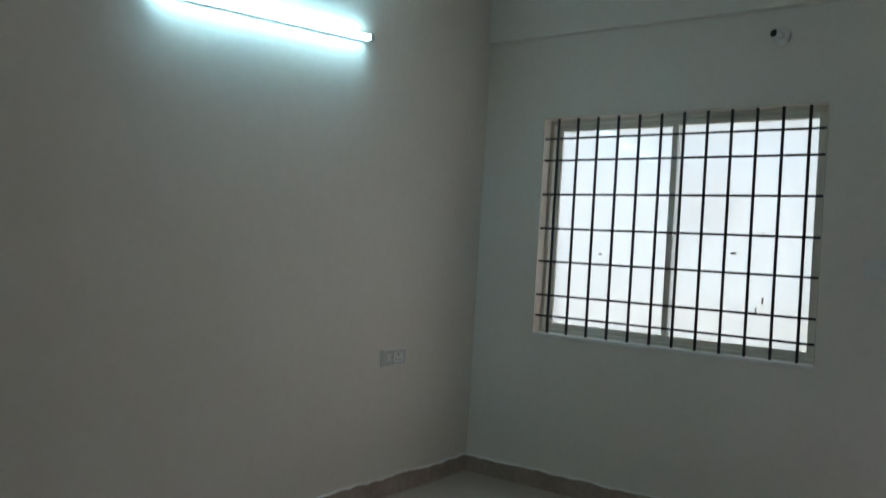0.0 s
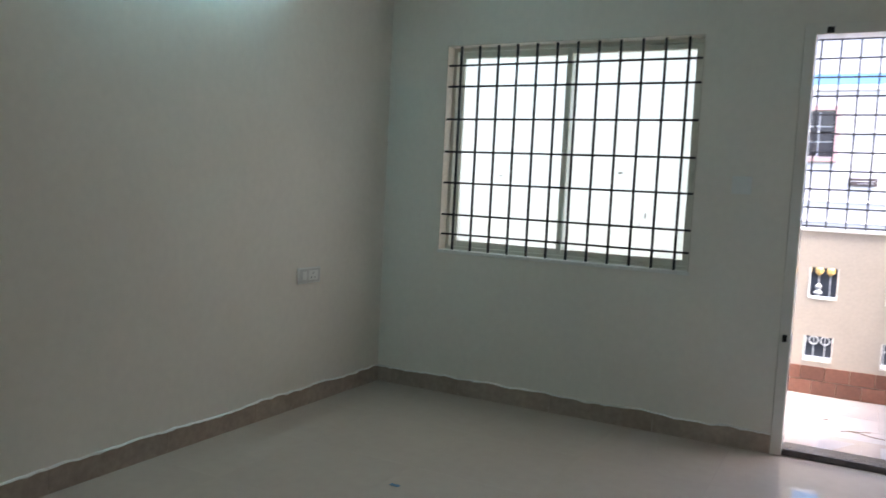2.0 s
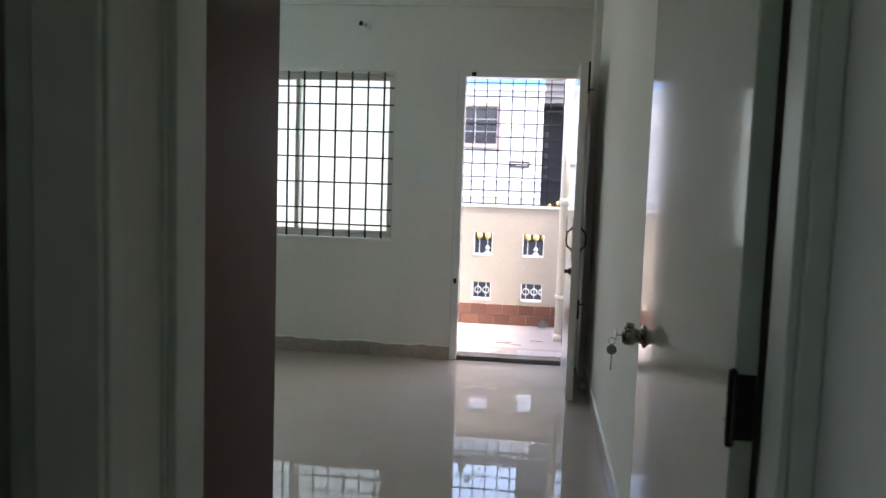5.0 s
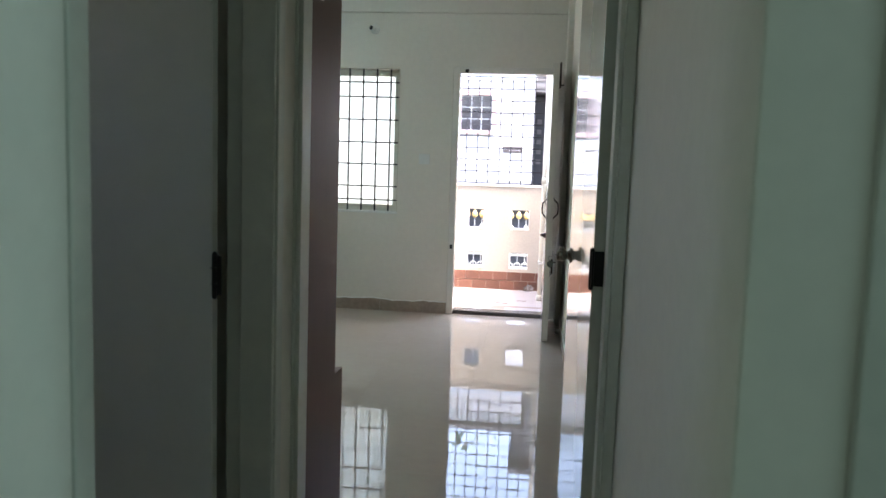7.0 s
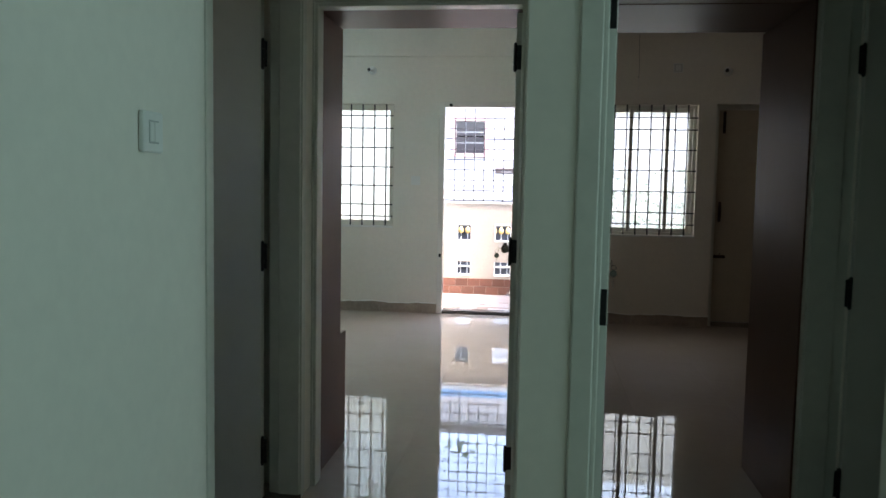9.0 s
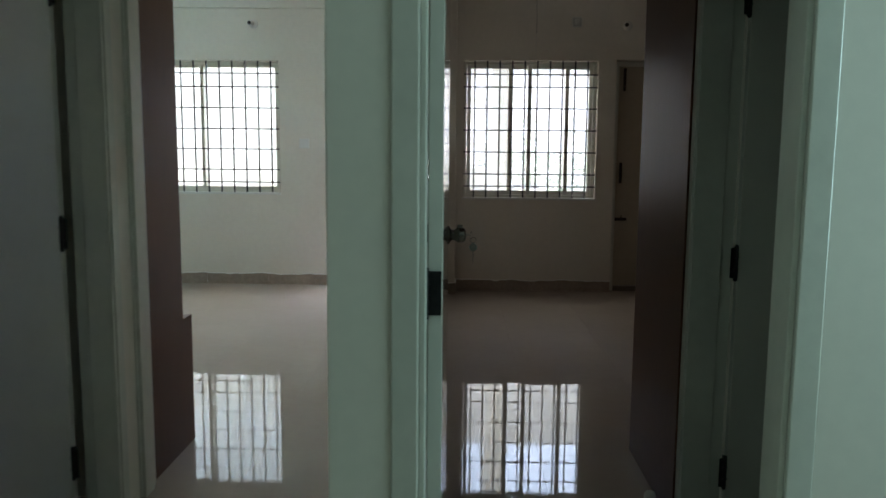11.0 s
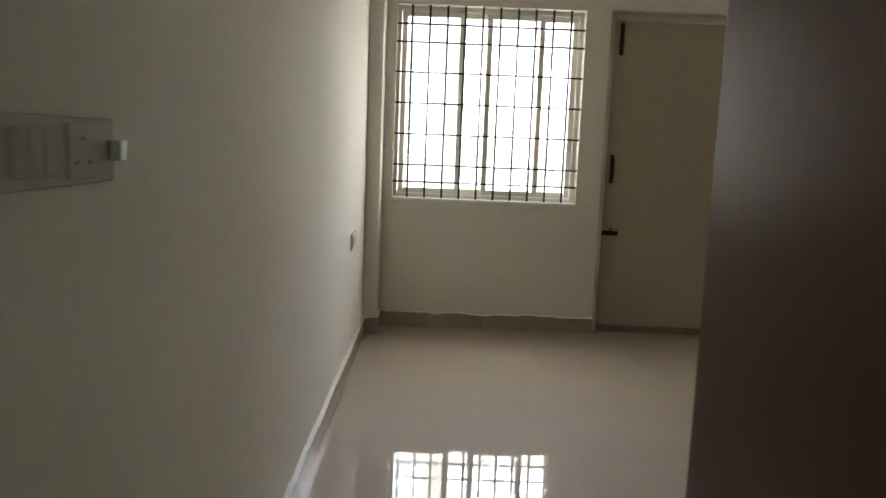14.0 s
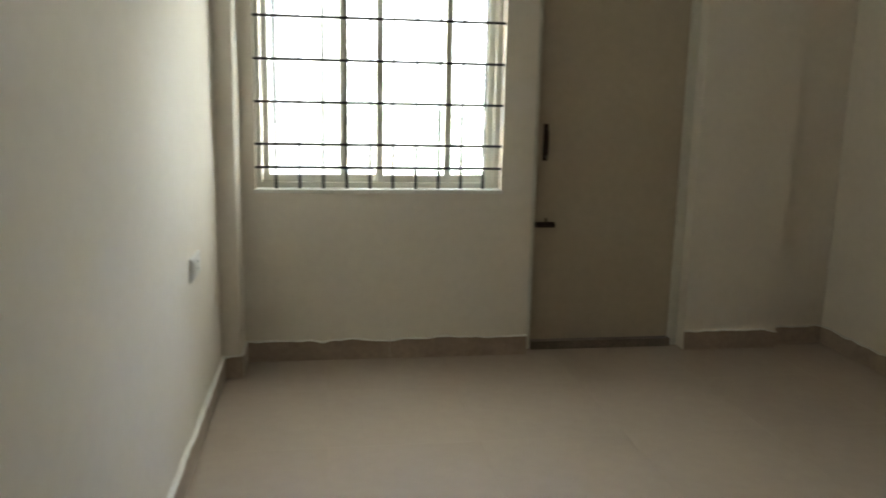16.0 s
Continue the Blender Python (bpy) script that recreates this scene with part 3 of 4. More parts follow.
def balcony_door():
    top = thing("balcony_door", "cream glossy balcony door open inward with dark pull handles", "door", (0.776, YA - 0.012, 0.012), rz=-89.9)
    w, t = 0.95, 0.046
    bm = bmesh.new()
    add_box(bm, 0.004, w, -t, 0, 0, 2.068, bevel=0.003)
    part("door_leaf", bm, M_LIT_ENAMEL, top)
    for side, y in ((-1, -t), (1, 0.0)):
        bm = bmesh.new()
        y1 = y + side * 0.045
        add_rod(bm, [(w - 0.06, y, 1.075), (w - 0.062, y + side * 0.012, 1.06), (w - 0.06, y1 - side * 0.012, 1.04), (w - 0.06, y1 - side * 0.008, 1.0), (w - 0.06, y1 - side * 0.012, 0.96), (w - 0.062, y + side * 0.012, 0.94), (w - 0.06, y, 0.925)], 0.0055)
        for z in (1.075, 0.925):
            add_lathe(bm, [(0, 0.014), (0.004, 0.012)], Matrix.Translation((w - 0.06, y, z)) @ Vector((0, side, 0)).to_track_quat("Z", "Y").to_matrix().to_4x4(), 12)
        part("pull_handle", bm, M_BRONZE, top, "curved dark bronze pull handle", smooth=True)
    part("back_plate", boxes((w - 0.078, w - 0.042, -t - 0.003, -t, 0.87, 1.13), bevel=0.001), M_BRONZE, top)
    bm = bmesh.new()
    add_lathe(bm, [(0, 0.022), (0.012, 0.02), (0.02, 0.012), (0.035, 0.012)], Matrix.Translation((w - 0.06, -t, 0.80)) @ Vector((0, -1, 0)).to_track_quat("Z", "Y").to_matrix().to_4x4(), 14)
    add_box(bm, w - 0.09, w - 0.045, -t - 0.04, -t - 0.032, 0.79, 0.81)
    part("lock", bm, M_BRONZE, top, "dark round rim lock")
    for z0, z1, zk in ((1.88, 2.07, 1.91), (0.50, 0.62, 0.60)):
        bm = bmesh.new()
        add_box(bm, w - 0.052, w - 0.028, 0, 0.004, z0, z1)
        add_tube(bm, (w - 0.04, 0.010, z0 + 0.01), (w - 0.04, 0.010, z1 + 0.005), 0.006)
        add_tube(bm, (w - 0.04, 0.010, zk), (w - 0.04, 0.038, zk), 0.005)
        part("tower_bolt", bm, M_BRONZE, top, "dark tower bolt")
    for z in (0.2, 1.04, 1.88):
        add_hinge(top, z, -t, 1)
    return top


balcony_door()


def closed_door_b():
    top = thing("closed_door", "cream painted flush door, shut, in a shallow recess", "door", (2.60, YB + 0.105, 0.05))
    part("door_leaf", boxes((0.001, 0.791, 0, 0.036, -0.004, 2.031), bevel=0.001), M_SHUT, top)
    bm = boxes((0.040, 0.066, -0.005, 0, 1.81, 2.015))
    add_tube(bm, (0.053, -0.011, 1.815), (0.053, -0.011, 2.02), 0.006)
    add_tube(bm, (0.053, -0.011, 1.85), (0.053, -0.035, 1.85), 0.005)
    part("tower_bolt", bm, M_BRONZE, top, "dark bronze tower bolt")
    bm = bmesh.new()
    add_box(bm, 0.030, 0.056, -0.006, 0, 0.965, 1.155, bevel=0.002)
    add_rod(bm, [(0.043, -0.004, 0.98), (0.043, -0.035, 1.0), (0.043, -0.042, 1.06), (0.043, -0.035, 1.12), (0.043, -0.004, 1.14)], 0.008)
    part("pull_handle", bm, M_BRONZE, top, "dark bronze pull handle")
    bm = boxes((-0.012, 0.112, -0.005, 0, 0.612, 0.642))
    add_tube(bm, (-0.012, -0.012, 0.627), (0.112, -0.012, 0.627), 0.007)
    add_tube(bm, (0.06, -0.012, 0.627), (0.06, -0.016, 0.665), 0.005)
    part("slide_bolt", bm, M_BRONZE, top, "dark bronze sliding bolt")
    return top


door_frame("door_6_frame", 2.60, 3.392, 2.08, YB + 0.085, YB + 0.19, 0.045, "cream painted frame round the shut door")
tagged(part("door_sill", boxes((2.60, 3.392, YB + 0.06, YB + 0.19, 0.0, 0.045), bevel=0.003), M_SILL, None), "brown-grey stone sill under the shut door", "sill", "", "structure")
closed_door_b()


# ---- wardrobes with lofts ----
def wardrobe(name, x_side, x_far, back, upper, lower, step, loft_z, loft_x, label):
    """Brown laminate cupboard; its finished side panel stands at x_side. upper, lower: how far its front reaches."""
    top = thing(name, label, "wardrobe", (x_side, back, 0))
    s = 1 if x_far > x_side else -1
    d = lambda a: a - back
    f = lambda a, b: (min(s * a, s * b), max(s * a, s * b))
    part("side_panel", boxes((*f(0, 0.019), 0.002, d(upper), 0.0, loft_z), (*f(0, 0.019), d(upper), d(lower), 0.0, step), bevel=0.0), M_BROWN, top)
    wide = abs(x_far - x_side)
    part("carcass", boxes((*f(0.021, wide), 0.004, d(upper) - 0.022, 0.0, loft_z - 0.002)), M_BROWN, top)
    n = 3
    for i in range(n):
        a, b = 0.021 + (wide - 0.021) * i / n + 0.002, 0.021 + (wide - 0.021) * (i + 1) / n - 0.002
        leaf = part("cabinet_door", boxes((*f(a, b), d(upper) - 0.020, d(upper) - 0.002, step + 0.004, loft_z - 0.006), bevel=0.0015), M_BROWN, top)
        bm = bmesh.new()
        hx = s * (b - 0.05)
        add_rod(bm, [(hx, d(upper) - 0.004, 1.1), (hx, d(upper) + 0.025, 1.1), (hx, d(upper) + 0.025, 1.26), (hx, d(upper) - 0.004, 1.26)], 0.005)
        part("handle", bm, M_STEEL, leaf, "slim steel handle")
        part("drawer_front", boxes((*f(a, b), d(upper) - 0.020, d(lower) - 0.002, 0.07, step - 0.002), bevel=0.0015), M_BROWN, top)
    return top


wardrobe("wardrobe", -0.025, -2.44, SA1 + 0.006, 0.095, 0.20, 0.57, 2.04, 0.0, "dark brown laminate wardrobe beside the bedroom door, deeper base drawers")
wardrobe("wardrobe", 1.916, 4.20, -0.550, 0.155, 0.157, 0.585, 2.018, 0.0, "dark brown laminate wardrobe beside the ensuite door")


def loft(name, x0, x1, y0, y1, z, label):
    top = thing(name, label, "loft cupboard", (x0, y0, z))
    w, d, h = x1 - x0, y1 - y0, CZ - z
    part("bottom_board", boxes((0, w, 0, d, 0, 0.019), bevel=0.001), M_BROWN, top)
    n = max(2, round(w / 0.6))
    for i in range(n):
        leaf = part("loft_door", boxes((w * i / n + 0.002, w * (i + 1) / n - 0.002, d - 0.02, d - 0.001, 0.021, h - 0.003), bevel=0.0015), M_BROWN, top)
        bm = bmesh.new()
        x = w * (i + 0.5) / n
        add_rod(bm, [(x - 0.06, d - 0.002, 0.06), (x - 0.06, d + 0.022, 0.06), (x + 0.06, d + 0.022, 0.06), (x + 0.06, d - 0.002, 0.06)], 0.005)
        part("handle", bm, M_STEEL, leaf, "slim steel handle")
    return top


loft("loft_cupboard", XW + 0.002, PX0 - 0.002, SA1 + 0.002, 0.11, 2.045, "glossy brown laminate loft over the bedroom doorway")
loft("loft_cupboard", PX1 + 0.002, XE - 0.002, -0.44, 0.125, 2.022, "glossy brown laminate loft over the entry passage")
loft_back = tagged(part("loft_board", boxes((PX1 + 0.002, 1.923, SB1 + 0.002, -0.442, 2.024, 2.043)), M_BROWN, None), "brown laminate ceiling board over the passage", "board", "", "structure")


# ---- electrical fittings ----
def socket_plate(name, m, wide, high, label, style):
    """A plate on a wall; local z is out of the wall, local y up."""
    top = thing(name, label, "switch")
    top.matrix_world = m
    if style == "raised":
        part("plate", boxes((-wide / 2, wide / 2, -high / 2, high / 2, 0, 0.015), bevel=0.006), M_PLASTIC, top)
        part("frame_rim", boxes((-0.024, 0.024, -0.028, 0.028, 0.0145, 0.0156)), M_GREYPLASTIC, top, "recessed grey surround")
        for x in (-0.0115, 0.0115):
            part("rocker", boxes((x - 0.0105, x + 0.0105, -0.024, 0.024, 0.0145, 0.018), bevel=0.0015), M_PLASTIC, top)
        return top
    part("plate", boxes((-wide / 2, wide / 2, -high / 2, high / 2, 0, 0.009), bevel=0.003), M_PLASTIC, top)
    if style == "plain":
        return top
    part("frame_rim", boxes((-wide / 2 + 0.008, wide / 2 - 0.008, -high / 2 + 0.008, high / 2 - 0.008, 0.009, 0.012), bevel=0.001), M_RIM, top)
    if style == "socket":
        part("rocker", boxes((-wide * 0.34, -wide * 0.16, -high * 0.26, high * 0.26, 0.012, 0.016), bevel=0.0015), M_PLASTIC, top)
        part("outlet", boxes((-wide * 0.06, wide * 0.36, -high * 0.3, high * 0.3, 0.012, 0.0145), bevel=0.001), M_PLASTIC, top)
        for x, y in ((0.04, -0.012), (0.2, -0.012), (0.12, 0.014)):
            bm = bmesh.new()
            add_tube(bm, (x * wide + 0.004, y, 0.0146), (x * wide + 0.004, y, 0.0152), 0.0045 if y > 0 else 0.0035)
            part("pin_hole", bm, M_BLACK, top, "dark socket hole")
    else:
        n = 2
        for i in range(n):
            x = (i - (n - 1) / 2) * 0.024
            part("rocker", boxes((x - 0.0105, x + 0.0105, -0.026, 0.026, 0.012, 0.0165), bevel=0.0015), M_PLASTIC, top)
    return top


def wall_pose(x, y, z, out):
    o = Vector((*out, 0))
    up = Vector((0, 0, 1))
    r = up.cross(o)
    return Matrix(((r.x, up.x, o.x, x), (r.y, up.y, o.y, y), (r.z, up.z, o.z, z), (0, 0, 0, 1)))


socket_plate("wall_socket", wall_pose(XW, 3.553, 0.742, (1, 0)), 0.20, 0.09, "white plastic socket with switch on the bedroom wall", "socket")
socket_plate("wall_socket", wall_pose(PX1, 3.20, 0.69, (1, 0)), 0.20, 0.09, "white plastic socket with switch on the partition", "socket")
socket_plate("light_switch", wall_pose(-0.338, YA, 1.357, (0, -1)), 0.095, 0.09, "plain pale plastic plate beside the balcony door", "plain")
socket_plate("light_switch", wall_pose(HL, -1.806, 1.420, (1, 0)), 0.100, 0.100, "white two-rocker light switch on the hall wall", "raised")
socket_plate("junction_plate", wall_pose(2.185, YB, 2.46, (0, -1)), 0.09, 0.09, "plain white cover plate high on the wall", "switch")


def switch_board():
    top = thing("switch_board", "glossy cream switch board low on the partition beside the door", "switch board")
    top.matrix_world = wall_pose(PX1, -0.16, 1.22, (1, 0))
    part("plate", boxes((-0.15, 0.15, -0.042, 0.042, 0, 0.012), bevel=0.004), M_BOARD, top)
    for x in (-0.10, -0.066, -0.032):
        part("rocker", boxes((x - 0.015, x + 0.015, -0.028, 0.028, 0.012, 0.0155), bevel=0.0015), M_BOARD, top)
    part("outlet", boxes((0.01, 0.085, -0.034, 0.034, 0.012, 0.0145), bevel=0.001), M_BOARD, top)
    for x, y in ((0.03, -0.014), (0.066, -0.014), (0.048, 0.016)):
        bm = bmesh.new()
        add_tube(bm, (x, y, 0.0146), (x, y, 0.0150), 0.003)
        part("pin_hole", bm, M_BLACK, top, "dark socket hole")
    part("indicator", boxes((0.128, 0.149, -0.014, 0.014, 0.012, 0.03), bevel=0.002), M_PLASTIC, top, "small white knob")
    return top


switch_board()


def lamp_holder(at, label):
    """An empty angled lamp holder on a wall."""
    top = thing("lamp_holder", label, "lamp holder", at, "lamp holders")
    bm = bmesh.new()
    add_lathe(bm, [(0, 0.042), (0.012, 0.042), (0.02, 0.03), (0.026, 0.022)], Matrix.Rotation(radians(90), 4, "X"), 20)
    part("base", bm, M_PLASTIC, top, smooth=True)
    bm = bmesh.new()
    m = Matrix.Translation((0, -0.024, 0)) @ Matrix.Rotation(radians(90), 4, "X") @ Matrix.Rotation(radians(-25), 4, "Y")
    add_lathe(bm, [(0, 0.019), (0.03, 0.021), (0.05, 0.021), (0.052, 0.018)], m, 18)
    part("collar", bm, M_PLASTIC, top, smooth=True)
    bm = bmesh.new()
    add_lathe(bm, [(0.0525, 0.0185), (0.054, 0.0185)], m, 18)
    part("socket_mouth", bm, M_BLACK, top, "black lamp socket")
    return top


lamp_holder((-0.80, YA, 2.462), "empty white lamp holder above the window")
lamp_holder((2.64, YB, 2.428), "empty white lamp holder above the shut door")


def tube_light():
    top = thing("tube_light", "lit white fluorescent tube light on the wall", "tube light", (XW, 2.585, 2.292))
    top.matrix_world = pose(XW, 2.585, 2.292, 5.6, 0, 0)
    part("batten", boxes((0, 0.022, -0.61, 0.61, -0.016, 0.016), bevel=0.003), M_PLASTIC, top)
    bm = bmesh.new()
    add_tube(bm, (0.036, -0.59, 0), (0.036, 0.59, 0), 0.013, sides=16)
    part("tube", bm, M_TUBE, top, "glowing cool white tube")
    for y in (-0.602, 0.602):
        part("end_cap", boxes((0.006, 0.054, y - 0.012, y + 0.012, -0.018, 0.018), bevel=0.003), M_GREYPLASTIC, top, "grey end cap")
    return top


tube_light()


def hanging_wire():
    top = thing("hanging_wire", "thin twisted white wire hanging over the window", "wire", (1.82, YB, 2.37))
    bm = bmesh.new()
    add_tube(bm, (0, 0, 0), (0, -0.02, 0), 0.004)
    add_rod(bm, [(0, -0.018, 0), (0.004, -0.02, 0.12), (-0.003, -0.012, 0.3), (0, -0.006, 0.50)], 0.0014, 5)
    part("hook", bm, M_BRONZE, top, "small dark hook")
    bm = bmesh.new()
    for ph in (0, math.pi):
        pts = [(0.003 * math.cos(ph + i * 1.3) + 0.002 * math.sin(i * 0.3), -0.02 + 0.003 * math.sin(ph + i * 1.3), -0.01 * i) for i in range(38)]
        add_rod(bm, pts, 0.0012, 4)
    part("twisted_strand", bm, M_WIRE, top)
    return top


hanging_wire()

# smudges on the frosted glass
for x, z, w, h in ((-0.86, 1.50, 0.004, 0.028), (-0.845, 1.17, 0.005, 0.03), (-0.875, 1.115, 0.004, 0.034), (-1.0, 1.40, 0.014, 0.012), (-1.75, 1.36, 0.01, 0.012)):
    tagged(part("glass_smudge", boxes((x - w, x + w, YA + 0.10 if x > -1.3 else YA + 0.136, YA + 0.1025 if x > -1.3 else YA + 0.1385, z - h / 2, z + h / 2), bevel=0.0008), M_GREYPLASTIC, None), "small grey smudge on the frosted window glass", "smudge", "glass smudges")

# small litter
chip = thing("paper_scrap", "tiny dark blue paper scrap on the floor tiles", "paper scrap", (-1.43, 2.83, 0.0))
part("scrap", boxes((-0.022, 0.022, -0.010, 0.010, 0.0005, 0.003), bevel=0.0006), M_PAPER, chip)
stopper = thing("door_stopper", "small white door stopper beside the skirting", "door stopper", (0.866, 3.72, 0.0))
bm = bmesh.new()
add_lathe(bm, [(0, 0.022), (0.02, 0.022), (0.034, 0.016), (0.038, 0.006)], Matrix.Identity(4), 16)
part("stopper_body", bm, M_PLASTIC, stopper, smooth=True)
stopper2 = copy_thing(stopper, pose(1.885, -0.36, 0.0))


# ---- balcony ----
BZ, PY = 0.0, 5.865
bal_floor = structure("balcony_floor", boxes((-3.2, 1.6, YA + 0.2, PY + 0.15, -0.2, -0.004)), M_GROUT, "dusty pale tiled balcony floor", "floor")
PT = 1.104
xs = [-3.2, -1.02, -0.83, -0.54, -0.35, -0.073, 0.107, 0.388, 0.586, 1.6]
rows = []
for a, b in zip(xs, xs[1:]):
    hole = (a, b) in ((-0.073, 0.107), (0.388, 0.586), (-0.54, -0.35), (-1.02, -0.83))
    if hole:
        rows += [(a, b, PY, PY + 0.12, 0, 0.226), (a, b, PY, PY + 0.12, 0.398, 0.648), (a, b, PY, PY + 0.12, 0.862, PT)]
    else:
        rows.append((a, b, PY, PY + 0.12, 0, PT))
parapet = structure("parapet", boxes(*rows), M_PARAPET, "beige rendered parapet with square openings", "parapet")
part("coping", boxes((-3.2, 1.6, PY - 0.012, PY + 0.132, PT, PT + 0.018), bevel=0.003), M_WHITEEDGE, parapet, "white painted coping")
for a, b in ((-1.02, -0.83), (-0.54, -0.35), (-0.073, 0.107), (0.388, 0.586)):
    for z0, z1 in ((0.226, 0.398), (0.648, 0.862)):
        w = 0.007
        part("opening_lining", boxes((a, a + w, PY - 0.003, PY + 0.122, z0, z1), (b - w, b, PY - 0.003, PY + 0.122, z0, z1), (a, b, PY - 0.003, PY + 0.122, z0, z0 + 0.012)), M_WHITEEDGE, parapet, "white painted edge of the opening")

def balcony_grille():
    top = thing("balcony_grille", "thin dark iron bar grille above the balcony parapet", "grille", (-3.225, PY + 0.06, PT + 0.018))
    for i in range(40):
        part("upright_bar", boxes((i * 0.1185 + 0.02, i * 0.1185 + 0.031, -0.004, 0.004, 0, 1.6)), M_IRON, top)
    for k in range(13):
        part("cross_bar", boxes((0, 4.8, -0.012, -0.004, 0.01 + k * 0.124, 0.021 + k * 0.124)), M_IRON, top)
    return top

balcony_grille()
structure("balcony_side_wall", boxes((1.45, 1.6, YA + 0.2, PY, 0, 2.74)), M_PARAPET, "beige rendered side wall of the balcony")

pipe = thing("drain_pipe", "cream plastic drain pipe standing beside the parapet", "pipe", (0.745, 5.27, 0.0))
bm = bmesh.new()
add_lathe(bm, [(0, 0.046), (2.74, 0.046)], Matrix.Identity(4), 24)
part("pipe_run", bm, M_PVC, pipe, smooth=True)
for z, r in ((0.0, 0.056), (1.16, 0.052)):
    bm = bmesh.new()
    add_lathe(bm, [(z, r), (z + 0.05, r), (z + 0.06, 0.0465)], Matrix.Identity(4), 24)
    part("coupling", bm, M_PVC, pipe, smooth=True)
bm = boxes((-0.052, 0.052, -0.052, 0.052, 0.37, 0.395), (0.04, 0.14, -0.02, 0.02, 0.34, 0.42))
part("bracket", bm, M_WHITEEDGE, pipe, "white painted pipe bracket")
for i, (x, y, l, a) in enumerate(((0.28, 5.02, 0.17, 25), (0.33, 4.98, 0.20, -20), (0.55, 5.15, 0.10, 5), (0.12, 5.2, 0.05, 60))):
    tw = thing("dry_twig", "thin dry twig lying on the balcony tiles", "twig", (x, y, 0.004), "balcony litter", rz=a)
    bm = bmesh.new()
    add_rod(bm, [(-l / 2, 0, 0.003), (-l / 6, 0.008, 0.004), (l / 6, -0.004, 0.003), (l / 2, 0.006, 0.003)], 0.0022, 5)
    part("stem", bm, M_TWIG, tw)
bag = thing("plastic_scrap", "crumpled clear plastic scrap by the parapet", "litter", (0.61, 5.80, 0.0))
bm = bmesh.new()
bmesh.ops.create_icosphere(bm, subdivisions=3, radius=0.05)
for v in bm.verts:
    v.co *= 1 + 0.5 * noise.noise(v.co * 40)
    v.co.z = max(0.0, v.co.z * 0.8 + 0.03)
part("crumple", bm, M_GLASS_B, bag)


# ---- across the street ----
GZ = -3.2
structure("ground", boxes((-300, 300, PY + 0.3, 400, GZ - 0.3, GZ)), M_ROAD, "grey asphalt street reaching far", "ground")


def far_house():
    top = thing("white_house", "white rendered house across the street with pink-trimmed window", "house", (0, 13.0, GZ))
    z = lambda h: h - GZ
    right = 0.55
    part("wall", boxes((-9, right, 0, 6, 0, z(3.9))), M_FACADE, top)
    part("parapet_band", boxes((-9, right + 0.02, -0.03, 0, z(2.98), z(3.06))), M_FACADE, top)
    part("blue_band", boxes((-9, right + 0.005, -0.012, 0, z(3.06), z(3.22))), M_BLUE, top, "blue painted band")
    for zz in (1.35, 1.05, 2.35):
        part("ledge_line", boxes((-9, right, -0.02, 0, z(zz), z(zz) + 0.03)), M_WHITEEDGE, top)
    for x0 in (-0.95, -4.2):
        win = part("window", boxes((x0, x0 + 0.06, -0.05, 0, z(1.94), z(2.75)), (x0 + 0.68, x0 + 0.74, -0.05, 0, z(1.94), z(2.75)), (x0 + 0.06, x0 + 0.68, -0.05, 0, z(1.94), z(2.0)), (x0 + 0.06, x0 + 0.68, -0.05, 0, z(2.69), z(2.75))), M_PINK, top, "pink surround")
        for i in range(3):
            for k in range(3):
                a, b = x0 + 0.08 + i * 0.2, z(2.02) + k * 0.225
                part("pane", boxes((a, a + 0.175, -0.02, 0, b, b + 0.2)), M_DARKPANE, win, "dark glass pane")
    sign = part("sign", boxes((-0.04, 0.335, -0.025, 0, z(1.60), z(1.712)), bevel=0.003), M_SIGN, top, "brown name plate")
    part("sign_text", boxes((-0.01, 0.30, -0.028, -0.025, z(1.664), z(1.674)), (0.08, 0.30, -0.028, -0.025, z(1.632), z(1.638))), M_FACADE, sign, "pale lettering bar")
    part("roof", boxes((-9.1, right + 0.05, -0.1, 6, z(3.9), z(4.0))), M_CONCRETE, top)
    return top


def side_house():
    top = thing("grey_house", "grey and white house with dark stair gap beyond the street", "house", (0, 14.0, GZ))
    z = lambda h: h - GZ
    part("wall", boxes((0.95, 9, 0, 6, 0, z(2.9)), bevel=0.0), M_FACADE, top)
    part("upper_wall", boxes((0.4, 9, 0.3, 6, z(2.9), z(5.2))), M_CONCRETE, top)
    # solid block, its dark colour stands in for the shade of the gap
    part("stair_shade", boxes((0.4, 0.95, 1.2, 6, 0, z(2.9))), M_SHADEIRON, top, "solid dark block for the shade of the stairwell")
    for i in range(8):
        part("shutter_slat", boxes((0.45, 9, 0.27, 0.3, z(3.0 + i * 0.13), z(3.06 + i * 0.13))), M_CONCRETE, top)
    for i in range(5):
        part("meter_box", boxes((0.60, 0.70, 1.1, 1.2, z(1.4 + i * 0.22), z(1.50 + i * 0.22))), M_CONCRETE, top)
    part("roof", boxes((0.3, 9.1, 0, 6, z(5.2), z(5.3))), M_CONCRETE, top)
    return top


far_house()
side_house()


